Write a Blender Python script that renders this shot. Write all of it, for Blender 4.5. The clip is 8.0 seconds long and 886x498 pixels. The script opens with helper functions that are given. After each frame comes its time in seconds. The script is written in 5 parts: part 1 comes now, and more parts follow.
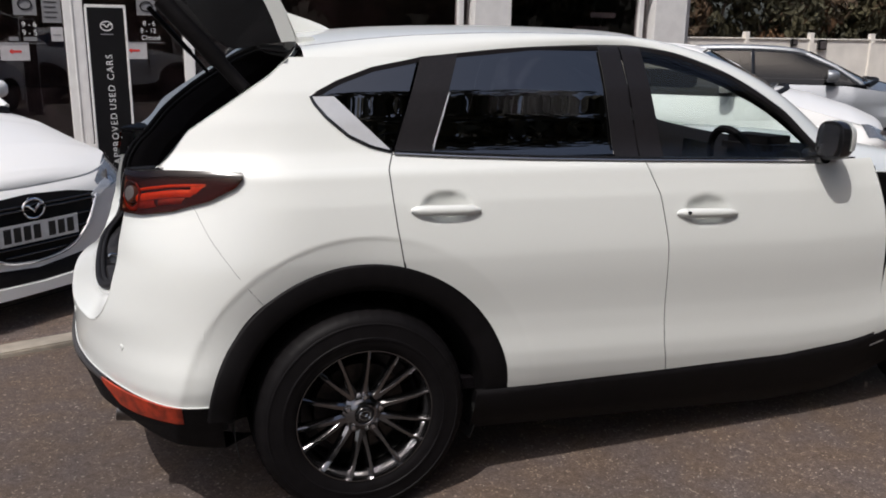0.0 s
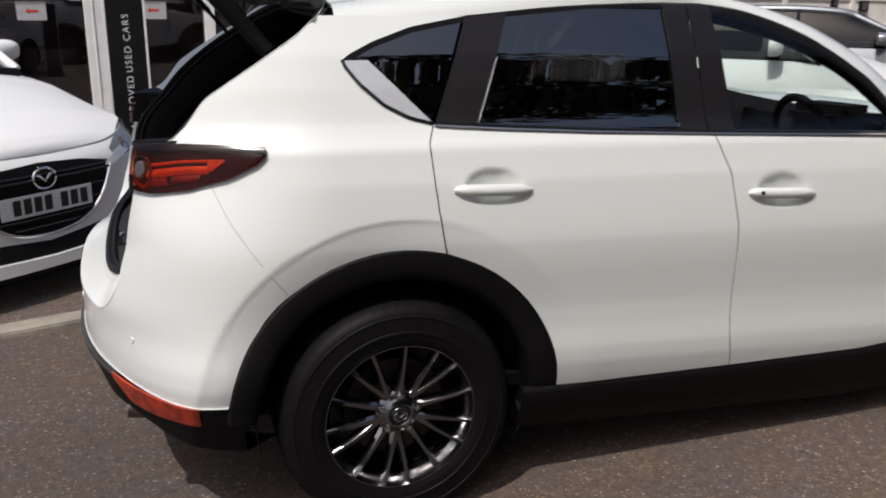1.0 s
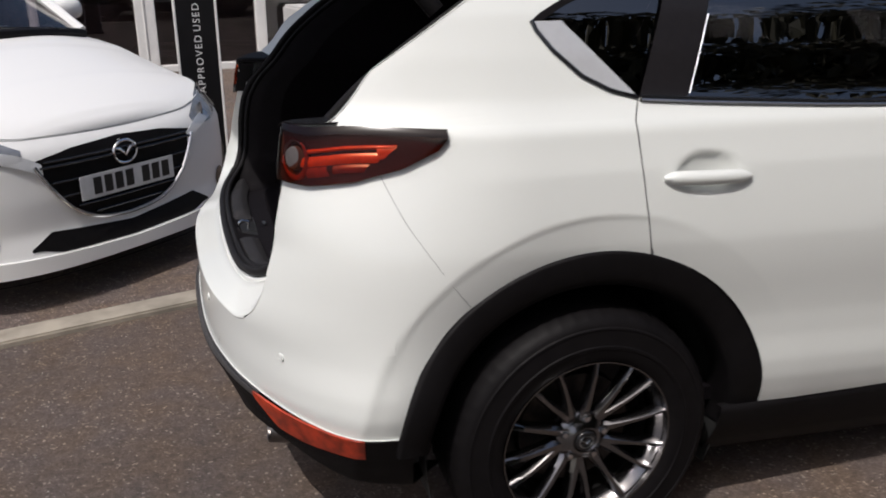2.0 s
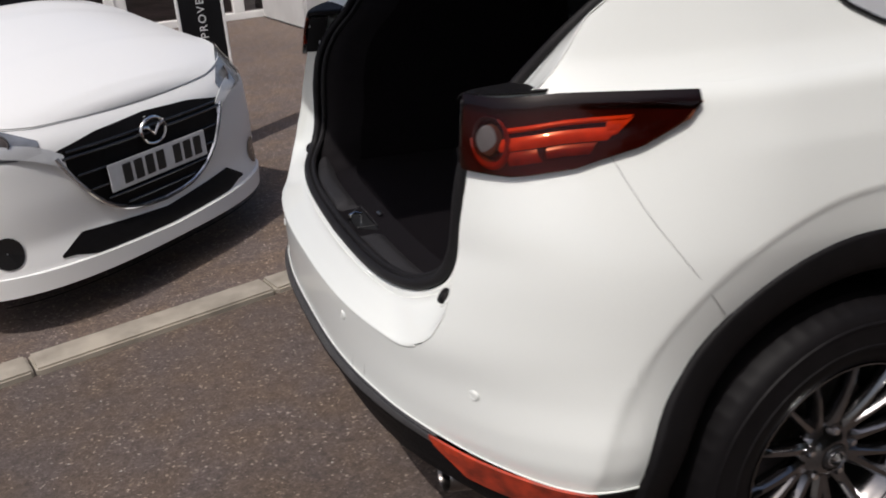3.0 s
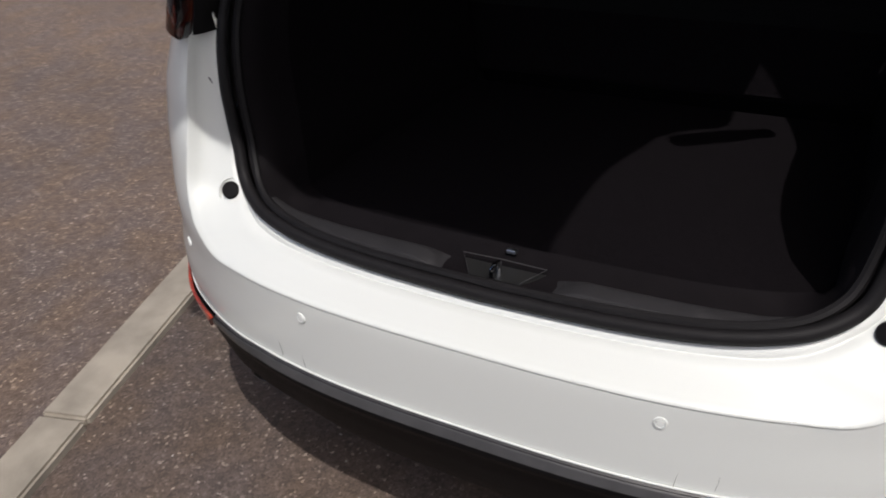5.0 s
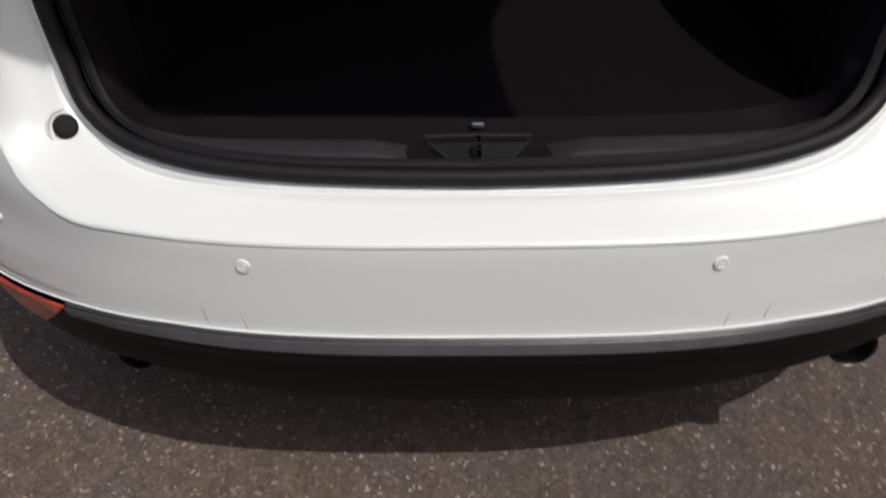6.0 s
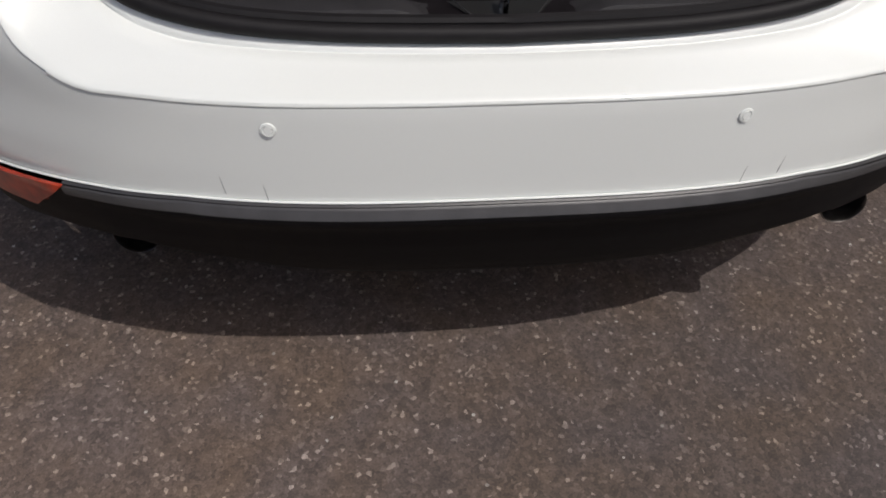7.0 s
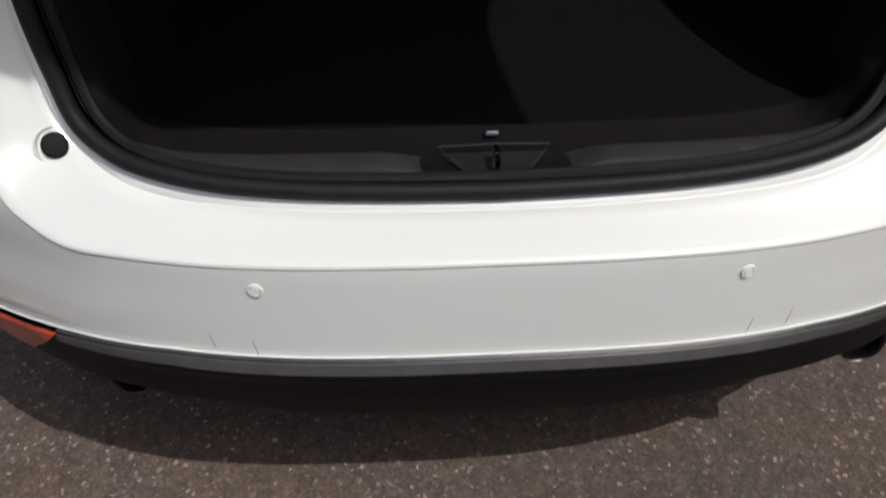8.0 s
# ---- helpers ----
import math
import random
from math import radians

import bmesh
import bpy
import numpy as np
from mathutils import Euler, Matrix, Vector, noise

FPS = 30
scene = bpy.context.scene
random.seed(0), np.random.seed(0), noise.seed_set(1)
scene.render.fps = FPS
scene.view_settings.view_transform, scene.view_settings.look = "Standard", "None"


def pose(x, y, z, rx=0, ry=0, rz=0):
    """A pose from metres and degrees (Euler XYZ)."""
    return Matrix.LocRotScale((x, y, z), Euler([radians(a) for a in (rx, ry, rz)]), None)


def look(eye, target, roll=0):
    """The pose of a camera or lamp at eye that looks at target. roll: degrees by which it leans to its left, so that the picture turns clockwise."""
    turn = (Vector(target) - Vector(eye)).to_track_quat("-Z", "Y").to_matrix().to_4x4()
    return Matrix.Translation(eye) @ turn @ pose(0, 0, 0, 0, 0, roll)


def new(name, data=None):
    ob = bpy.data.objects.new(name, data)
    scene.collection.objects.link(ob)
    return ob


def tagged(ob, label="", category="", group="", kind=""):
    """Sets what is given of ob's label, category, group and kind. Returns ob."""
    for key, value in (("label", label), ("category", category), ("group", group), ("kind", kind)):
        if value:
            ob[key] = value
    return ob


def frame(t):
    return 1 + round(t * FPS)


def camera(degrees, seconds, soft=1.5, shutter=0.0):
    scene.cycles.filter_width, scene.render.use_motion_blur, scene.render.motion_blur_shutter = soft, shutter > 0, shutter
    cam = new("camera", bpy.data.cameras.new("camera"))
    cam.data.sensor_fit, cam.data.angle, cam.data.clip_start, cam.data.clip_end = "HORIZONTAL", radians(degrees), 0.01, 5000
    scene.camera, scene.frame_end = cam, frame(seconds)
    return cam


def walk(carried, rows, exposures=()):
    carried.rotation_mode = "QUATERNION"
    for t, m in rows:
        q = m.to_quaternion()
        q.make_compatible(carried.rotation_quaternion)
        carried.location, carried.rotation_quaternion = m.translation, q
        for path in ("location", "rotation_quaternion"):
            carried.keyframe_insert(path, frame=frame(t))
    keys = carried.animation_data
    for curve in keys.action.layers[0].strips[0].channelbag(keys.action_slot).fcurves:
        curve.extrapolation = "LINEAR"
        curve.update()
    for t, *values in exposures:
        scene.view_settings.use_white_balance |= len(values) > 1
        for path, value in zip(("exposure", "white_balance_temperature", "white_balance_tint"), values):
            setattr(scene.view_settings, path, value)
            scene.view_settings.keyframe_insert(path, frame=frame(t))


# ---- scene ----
cam = camera(55.5, 8.0, soft=1.8, shutter=0.25)
PATH = [
    (0, (-0.692, -3.36, 1.576), (0.003, -1.551, 1.081), 0.8),
    (0.5, (-0.69, -3.268, 1.558), (0.019, -1.474, 1.032), 0.7),
    (1, (-0.656, -3.055, 1.56), (-0.013, -1.252, 0.981), 0.9),
    (1.5, (-0.72, -2.826, 1.555), (-0.19, -1.016, 0.89), 1.4),
    (1.7, (-0.802, -2.714, 1.55), (-0.255, -0.908, 0.886), 1.4),
    (2.8, (-1.173, -2.049, 1.523), (-0.546, -0.322, 0.734), -3.6),
    (3, (-1.234, -1.933, 1.508), (-0.606, -0.216, 0.696), -3.5),
    (3.5, (-1.475, -1.618, 1.493), (-0.707, 0.013, 0.627), -1.5),
    (4, (-1.631, -1.269, 1.468), (-0.704, 0.249, 0.553), -2.0),
    (4.2, (-1.66, -1.111, 1.466), (-0.628, 0.33, 0.54), -3.0),
    (5.3, (-1.778, -0.313, 1.47), (-0.227, 0.311, 0.372), -4.2),
    (5.5, (-1.748, -0.198, 1.423), (-0.164, 0.269, 0.293), -3.8),
    (6, (-1.726, 0.021, 1.332), (-0.164, 0.071, 0.085), -1.6),
    (6.5, (-1.758, 0.157, 1.266), (-0.338, 0.031, -0.137), 1.3),
    (7, (-1.759, 0.18, 1.271), (-0.337, 0.024, -0.126), 1.9),
    (7.5, (-1.721, 0.158, 1.289), (-0.275, 0.022, -0.087), 0.6),
    (8, (-1.658, 0.113, 1.347), (-0.135, 0.041, 0.053), -0.4),
]
walk(cam, [(t, look(e, g, r)) for t, e, g, r in PATH], exposures=[(0.0, 0.14, 6220, 11), (1.5, 0.10, 6220, 11), (3.0, 0.06, 6260, 11), (4.0, 0.15, 6260, 11), (5.5, 0.03, 6240, 11), (8.0, 0.00, 6240, 11)])

# ---------------------------------------------------------------- world and sun
SUN_TO = Vector((-0.46, -0.40, 1.0)).normalized()      # towards the sun
elev = math.asin(SUN_TO.z)
world = bpy.data.worlds.new("world")
scene.world = world
world.use_nodes = True
wn = world.node_tree
sky = wn.nodes.new("ShaderNodeTexSky")
sky.sky_type = "NISHITA"
sky.sun_disc = False
sky.sun_elevation = elev
sky.sun_rotation = math.atan2(SUN_TO.x, SUN_TO.y)
sky.air_density, sky.dust_density, sky.ozone_density = 1.0, 5.0, 1.0
wn.links.new(sky.outputs[0], wn.nodes["Background"].inputs[0])
wn.nodes["Background"].inputs[1].default_value = 0.092
sun_data = bpy.data.lights.new("sun", "SUN")
sun_data.energy, sun_data.angle, sun_data.color = 2.80, radians(0.6), (1.0, 0.94, 0.87)
sun = new("sun", sun_data)
sun.matrix_world = look(SUN_TO * 30, (0, 0, 0))


# ---------------------------------------------------------------- materials
def mat(name, color, rough=0.5, metal=0.0, coat=0.0, spec=0.5, noise_scale=None, vary=0.15, bump=0.0, bump_scale=200.0, rough_vary=0.0, color2=None, detail=6.0):
    m = bpy.data.materials.new(name)
    m.use_nodes = True
    nt = m.node_tree
    b = nt.nodes["Principled BSDF"]
    b.inputs["Base Color"].default_value = (*color, 1)
    b.inputs["Roughness"].default_value = rough
    b.inputs["Metallic"].default_value = metal
    b.inputs["Coat Weight"].default_value = coat
    b.inputs["Coat Roughness"].default_value = 0.04
    b.inputs["Specular IOR Level"].default_value = spec
    co = nt.nodes.new("ShaderNodeTexCoord")
    if noise_scale:
        n = nt.nodes.new("ShaderNodeTexNoise")
        n.inputs["Scale"].default_value = noise_scale
        n.inputs["Detail"].default_value = detail
        nt.links.new(co.outputs["Object"], n.inputs["Vector"])
        ramp = nt.nodes.new("ShaderNodeValToRGB")
        lo = color2 or tuple(c * (1 - vary) for c in color)
        ramp.color_ramp.elements[0].position, ramp.color_ramp.elements[1].position = 0.35, 0.65
        ramp.color_ramp.elements[0].color = (*lo, 1)
        ramp.color_ramp.elements[1].color = (*color, 1)
        nt.links.new(n.outputs["Fac"], ramp.inputs["Fac"])
        nt.links.new(ramp.outputs["Color"], b.inputs["Base Color"])
        if rough_vary:
            mr = nt.nodes.new("ShaderNodeMapRange")
            mr.inputs["To Min"].default_value, mr.inputs["To Max"].default_value = rough - rough_vary, rough + rough_vary
            nt.links.new(n.outputs["Fac"], mr.inputs["Value"])
            nt.links.new(mr.outputs["Result"], b.inputs["Roughness"])
    if bump:
        n2 = nt.nodes.new("ShaderNodeTexNoise")
        n2.inputs["Scale"].default_value = bump_scale
        n2.inputs["Detail"].default_value = 3.0
        nt.links.new(co.outputs["Object"], n2.inputs["Vector"])
        bp = nt.nodes.new("ShaderNodeBump")
        bp.inputs["Strength"].default_value = bump
        bp.inputs["Distance"].default_value = 0.002
        nt.links.new(n2.outputs["Fac"], bp.inputs["Height"])
        nt.links.new(bp.outputs["Normal"], b.inputs["Normal"])
    return m


def pane_mat(name, tint, gloss=1.0, rough=0.0, ior=1.5):
    """A thin pane: tinted see-through with a mirror-like skin by Fresnel."""
    m = bpy.data.materials.new(name)
    m.use_nodes = True
    nt = m.node_tree
    nt.nodes.remove(nt.nodes["Principled BSDF"])
    tr = nt.nodes.new("ShaderNodeBsdfTransparent")
    tr.inputs[0].default_value = (*tint, 1)
    gl = nt.nodes.new("ShaderNodeBsdfGlossy")
    gl.inputs["Roughness"].default_value = rough
    gl.inputs["Color"].default_value = (gloss, gloss, gloss, 1)
    lw = nt.nodes.new("ShaderNodeLayerWeight")
    lw.inputs["Blend"].default_value = 0.5
    pw = nt.nodes.new("ShaderNodeMath")
    pw.operation = "POWER"
    pw.inputs[1].default_value = 5.0
    nt.links.new(lw.outputs["Facing"], pw.inputs[0])
    f0 = ((ior - 1) / (ior + 1)) ** 2
    fr = nt.nodes.new("ShaderNodeMath")
    fr.operation = "MULTIPLY_ADD"
    fr.inputs[1].default_value, fr.inputs[2].default_value = 1 - f0, f0
    nt.links.new(pw.outputs[0], fr.inputs[0])
    mx = nt.nodes.new("ShaderNodeMixShader")
    nt.links.new(fr.outputs[0], mx.inputs[0])
    nt.links.new(tr.outputs[0], mx.inputs[1])
    nt.links.new(gl.outputs[0], mx.inputs[2])
    nt.links.new(mx.outputs[0], nt.nodes["Material Output"].inputs[0])
    return m


def asphalt_mat(name="asphalt", tone_gain=1.0):
    """Worn tarmac: stones of mixed tint in a dark binder, sparse pale chippings, mottling at three sizes."""
    m = bpy.data.materials.new(name)
    m.use_nodes = True
    nt = m.node_tree
    b = nt.nodes["Principled BSDF"]
    co = nt.nodes.new("ShaderNodeTexCoord")

    def tex(kind, scale, detail=None):
        n = nt.nodes.new(kind)
        n.inputs["Scale"].default_value = scale
        if detail is not None:
            n.inputs["Detail"].default_value = detail
        nt.links.new(co.outputs["Object"], n.inputs["Vector"])
        return n

    def ramp(value, stops):
        n = nt.nodes.new("ShaderNodeValToRGB")
        els = n.color_ramp.elements
        els[0].position, els[0].color = stops[0][0], (*stops[0][1], 1)
        els[1].position, els[1].color = stops[-1][0], (*stops[-1][1], 1)
        for pos, c in stops[1:-1]:
            els.new(pos).color = (*c, 1)
        nt.links.new(value, n.inputs["Fac"])
        return n.outputs["Color"]

    def blend(kind, a, c, fac=1.0):
        n = nt.nodes.new("ShaderNodeMix")
        n.data_type, n.blend_type = "RGBA", kind
        if isinstance(fac, float):
            n.inputs[0].default_value = fac
        else:
            nt.links.new(fac, n.inputs[0])
        nt.links.new(a, n.inputs[6])
        nt.links.new(c, n.inputs[7])
        return n.outputs[2]

    big, mid, fine = tex("ShaderNodeTexNoise", 0.8, 5), tex("ShaderNodeTexNoise", 26, 5), tex("ShaderNodeTexNoise", 260, 3)
    stone, chip, patch = tex("ShaderNodeTexVoronoi", 140), tex("ShaderNodeTexVoronoi", 85), tex("ShaderNodeTexNoise", 5, 5)
    sep, sep2 = nt.nodes.new("ShaderNodeSeparateColor"), nt.nodes.new("ShaderNodeSeparateColor")
    nt.links.new(stone.outputs["Color"], sep.inputs[0])
    nt.links.new(chip.outputs["Color"], sep2.inputs[0])
    base = ramp(sep.outputs[0], ((0.0, (0.060, 0.050, 0.045)), (0.5, (0.083, 0.070, 0.063)), (0.88, (0.103, 0.087, 0.078)), (0.965, (0.142, 0.124, 0.112)), (1.0, (0.28, 0.26, 0.24))))
    hue = ramp(patch.outputs["Fac"], ((0.36, (1.14, 1.00, 0.86)), (0.62, (1.03, 0.98, 1.00))))
    grain = ramp(fine.outputs["Fac"], ((0.30, (0.70, 0.70, 0.70)), (0.70, (1.24, 1.24, 1.24))))
    mottle = ramp(mid.outputs["Fac"], ((0.32, (0.80, 0.79, 0.78)), (0.68, (1.18, 1.18, 1.17))))
    tone = ramp(big.outputs["Fac"], ((0.30, tuple(c * tone_gain for c in (0.78, 0.77, 0.77))), (0.70, tuple(c * tone_gain for c in (1.10, 1.05, 1.00)))))
    col = blend("MULTIPLY", blend("MULTIPLY", blend("MULTIPLY", base, hue), grain), blend("MULTIPLY", mottle, tone))
    # pale chippings: a small round middle of few cells
    pick = nt.nodes.new("ShaderNodeMath")
    pick.operation = "GREATER_THAN"
    pick.inputs[1].default_value = 0.989
    nt.links.new(sep2.outputs[0], pick.inputs[0])
    near = nt.nodes.new("ShaderNodeMath")
    near.operation = "LESS_THAN"
    near.inputs[1].default_value = 0.30
    nt.links.new(chip.outputs["Distance"], near.inputs[0])
    both = nt.nodes.new("ShaderNodeMath")
    both.operation = "MULTIPLY"
    nt.links.new(pick.outputs[0], both.inputs[0])
    nt.links.new(near.outputs[0], both.inputs[1])
    pale = ramp(sep2.outputs[2], ((0.0, (0.20, 0.18, 0.16)), (1.0, (0.36, 0.34, 0.31))))
    nt.links.new(blend("MIX", col, pale, both.outputs[0]), b.inputs["Base Color"])
    b.inputs["Roughness"].default_value = 0.72
    b.inputs["Diffuse Roughness"].default_value = 1.0
    add = nt.nodes.new("ShaderNodeMath")
    add.operation = "ADD"
    nt.links.new(stone.outputs["Distance"], add.inputs[0])
    nt.links.new(fine.outputs["Fac"], add.inputs[1])
    bp = nt.nodes.new("ShaderNodeBump")
    bp.inputs["Strength"].default_value, bp.inputs["Distance"].default_value = 0.4, 0.0025
    nt.links.new(add.outputs[0], bp.inputs["Height"])
    nt.links.new(bp.outputs["Normal"], b.inputs["Normal"])
    return m


M_ASPHALT = asphalt_mat()
# same tarmac with its tone raised 1.38 times
M_PALETARMAC = asphalt_mat("paler_weathered_tarmac", 1.38)
M_WHITE = mat("white_car_paint", (0.735, 0.752, 0.722), 0.42, coat=0.8, noise_scale=900, vary=0.03)
M_WHITE2 = mat("white_hatchback_paint", (0.80, 0.80, 0.79), 0.45, coat=0.4, noise_scale=900, vary=0.02)
M_SILVER = mat("silver_car_paint", (0.24, 0.255, 0.275), 0.35, metal=0.5, coat=1.0, noise_scale=1200, vary=0.1)
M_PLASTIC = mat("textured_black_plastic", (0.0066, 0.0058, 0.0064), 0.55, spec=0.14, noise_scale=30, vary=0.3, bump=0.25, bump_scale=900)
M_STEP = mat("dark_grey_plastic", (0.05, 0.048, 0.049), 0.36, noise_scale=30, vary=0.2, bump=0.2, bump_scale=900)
M_GLOSSBLACK = mat("gloss_black_trim", (0.012, 0.012, 0.013), 0.22, coat=0.3, noise_scale=40, vary=0.2)
M_PILLAR = mat("satin_black_pillar_film", (0.013, 0.0115, 0.0125), 0.40, spec=0.3, noise_scale=60, vary=0.2)
M_RUBBER = mat("rubber", (0.0075, 0.0066, 0.0072), 0.55, spec=0.12, noise_scale=25, vary=0.35, bump=0.15, bump_scale=300)
M_SEAL = mat("seal_rubber", (0.010, 0.0090, 0.0098), 0.6, spec=0.22, noise_scale=40, vary=0.2)
M_SILL = mat("load_sill_plastic", (0.026, 0.0245, 0.0265), 0.62, spec=0.35, noise_scale=30, vary=0.2, bump=0.3, bump_scale=1200)
M_TRIM = mat("grained_interior_plastic", (0.0085, 0.0070, 0.0082), 0.66, spec=0.11, noise_scale=30, vary=0.2, bump=0.3, bump_scale=1200)
M_CARPET = mat("black_carpet", (0.0068, 0.0052, 0.0066), 0.95, spec=0.09, noise_scale=150, vary=0.5, bump=0.8, bump_scale=800)
M_CLOTH = mat("dark_seat_cloth", (0.008, 0.008, 0.0085), 0.9, spec=0.2, noise_scale=200, vary=0.4, bump=0.5, bump_scale=900)
M_LINER = mat("grey_headlining", (0.12, 0.115, 0.11), 0.95, noise_scale=80, vary=0.1)
M_CHROME = mat("chrome", (0.75, 0.76, 0.78), 0.12, metal=1.0, noise_scale=40, vary=0.04)
M_MIRROR = mat("mirror_glass", (0.45, 0.46, 0.48), 0.03, metal=1.0, noise_scale=5, vary=0.03)
M_SATIN = mat("satin_chrome", (0.62, 0.64, 0.67), 0.3, metal=1.0, noise_scale=40, vary=0.04)
M_RIM = mat("gunmetal_alloy", (0.26, 0.255, 0.26), 0.18, metal=1.0, noise_scale=35, vary=0.2)
M_RIMDARK = mat("dark_alloy_barrel", (0.05, 0.049, 0.05), 0.32, metal=0.8, noise_scale=35, vary=0.3)
M_DISC = mat("brake_disc_steel", (0.08, 0.07, 0.065), 0.4, metal=0.9, noise_scale=60, vary=0.3)
# darker metal than the chrome
M_EXHAUST = mat("sooted_steel", (0.22, 0.20, 0.19), 0.28, metal=1.0, noise_scale=60, vary=0.3)
M_UNDER = mat("underbody", (0.012, 0.012, 0.012), 0.8, noise_scale=12, vary=0.4)
M_GLASS = pane_mat("clear_car_glass", (0.82, 0.88, 0.86))
M_CARGLASS = pane_mat("reflective_car_glass", (0.07, 0.074, 0.078), ior=1.5)
M_PRIVACY = pane_mat("privacy_glass", (0.020, 0.018, 0.019), ior=2.5)
M_LENS = pane_mat("clear_lamp_lens", (0.9, 0.9, 0.9))
M_REDLENS = pane_mat("smoked_red_lens", (0.60, 0.22, 0.12), 0.35)
M_LAMPDARK = mat("dark_red_lamp_housing", (0.028, 0.005, 0.006), 0.25, coat=0.6, noise_scale=25, vary=0.3)
M_LAMPDEEP = mat("deep_red_lamp_bowl", (0.26, 0.028, 0.014), 0.25, coat=0.7, noise_scale=40, vary=0.4)
M_LAMPARC = mat("red_lamp_ring", (0.24, 0.024, 0.012), 0.25, coat=0.7, noise_scale=40, vary=0.4)
M_LAMPBLACK = mat("smoked_lamp_trim", (0.007, 0.003, 0.004), 0.15, spec=0.25, noise_scale=40, vary=0.3)
M_LAMPRED = mat("red_lamp_bar", (0.78, 0.12, 0.02), 0.25, coat=0.8, noise_scale=60, vary=0.25)
M_REFLECTOR = mat("red_reflector", (0.46, 0.044, 0.014), 0.3, coat=0.3, noise_scale=28, vary=0.65)
M_LAMPGREY = mat("silvered_lamp_bowl", (0.10, 0.088, 0.088), 0.5, spec=0.3, noise_scale=40, vary=0.2)
M_HEADLAMP = mat("headlamp_reflector", (0.45, 0.46, 0.48), 0.25, metal=0.6, noise_scale=30, vary=0.35)
# pale half-metal: the sky's reflection in chrome is put into the colour
M_WING = mat("bright_trim", (0.72, 0.73, 0.75), 0.32, metal=0.45, noise_scale=40, vary=0.05)
M_GAP = mat("shut_line_shadow_gap", (0.01, 0.01, 0.01), 0.9, noise_scale=20, vary=0.2)
M_KERB = mat("concrete_kerb", (0.37, 0.33, 0.27), 0.88, noise_scale=7, vary=0.35, bump=0.6, bump_scale=120)
M_FRAME = mat("white_window_frame", (0.84, 0.83, 0.81), 0.45, noise_scale=5, vary=0.08)
M_WALL = mat("pale_rendered_wall", (0.55, 0.54, 0.53), 0.85, noise_scale=3, vary=0.12, bump=0.3, bump_scale=60)
M_SHOPGLASS = pane_mat("shop_glass", (0.62, 0.58, 0.59), ior=1.8)
M_SHOPDARK = mat("dark_showroom_interior", (0.50, 0.42, 0.40), 0.8, noise_scale=1.5, vary=0.6)
M_BANNER = mat("black_banner", (0.007, 0.0065, 0.0075), 0.5, spec=0.25, noise_scale=8, vary=0.3)
M_PRINTWHITE = mat("white_print", (0.72, 0.72, 0.72), 0.5, noise_scale=30, vary=0.05)
# White paper toned down: dimness behind the glass is put into the colour.
M_PAPER = mat("faded_paper", (0.50, 0.49, 0.50), 0.7, noise_scale=14, vary=0.12)
M_PRINTGREY = mat("grey_print", (0.24, 0.24, 0.25), 0.5, noise_scale=30, vary=0.1)
M_RED = mat("red_print", (0.65, 0.05, 0.04), 0.5, noise_scale=30, vary=0.1)
M_PLATE = mat("white_plate", (0.72, 0.73, 0.74), 0.35, noise_scale=30, vary=0.08)
M_INK = mat("black_print", (0.02, 0.02, 0.02), 0.4, noise_scale=30, vary=0.2)
M_FENCE = mat("cream_fence_panel", (0.86, 0.82, 0.75), 0.8, noise_scale=2.0, vary=0.15, bump=0.3, bump_scale=40)
M_BARK = mat("bark", (0.12, 0.085, 0.06), 0.9, noise_scale=9, vary=0.5, bump=0.8, bump_scale=40)
M_LEAF = mat("olive_leaves", (0.074, 0.064, 0.028), 0.75, noise_scale=1.2, color2=(0.034, 0.033, 0.017))
M_LEAF2 = mat("autumnal_leaves", (0.13, 0.066, 0.028), 0.75, noise_scale=1.0, color2=(0.04, 0.032, 0.017))


# ---------------------------------------------------------------- mesh helpers
def part(name, bm, material, parent=None, label="", smooth=True, solid=0.0, offset=-1.0):
    bmesh.ops.recalc_face_normals(bm, faces=bm.faces) if solid == 0.0 else None
    if smooth:
        for f in bm.faces:
            f.smooth = True
        for e in bm.edges:
            if len(e.link_faces) != 2 or e.calc_face_angle(0) > radians(38):
                e.smooth = False
    me = bpy.data.meshes.new(name)
    bm.to_mesh(me)
    bm.free()
    me.materials.append(material)
    ob = new(name, me)
    if parent:
        ob.parent = parent
    if label:
        ob["label"] = label
    if solid:
        md = ob.modifiers.new("thickness", "SOLIDIFY")
        md.thickness, md.offset = solid, offset
    return ob


def thing(name, label, category, group="", kind="", at=(0, 0, 0), turn=0.0, size=(1, 1, 1)):
    ob = new(name)
    ob.empty_display_size = 0.1
    ob.matrix_basis = pose(*at, 0, 0, turn) @ Matrix.Diagonal((*size, 1))
    return tagged(ob, label, category, group, kind)


def grid(rows, close=False, bm=None, flip=False):
    """Quads between rows of points; close joins each row's end to its start."""
    bm = bm or bmesh.new()
    vs = [[bm.verts.new(p) for p in r] for r in rows]
    n = len(vs[0])
    for a, b in zip(vs, vs[1:]):
        for i in range(n if close else n - 1):
            q = (a[i], a[(i + 1) % n], b[(i + 1) % n], b[i])
            try:
                bm.faces.new(q[::-1] if flip else q)
            except ValueError:
                pass
    return bm


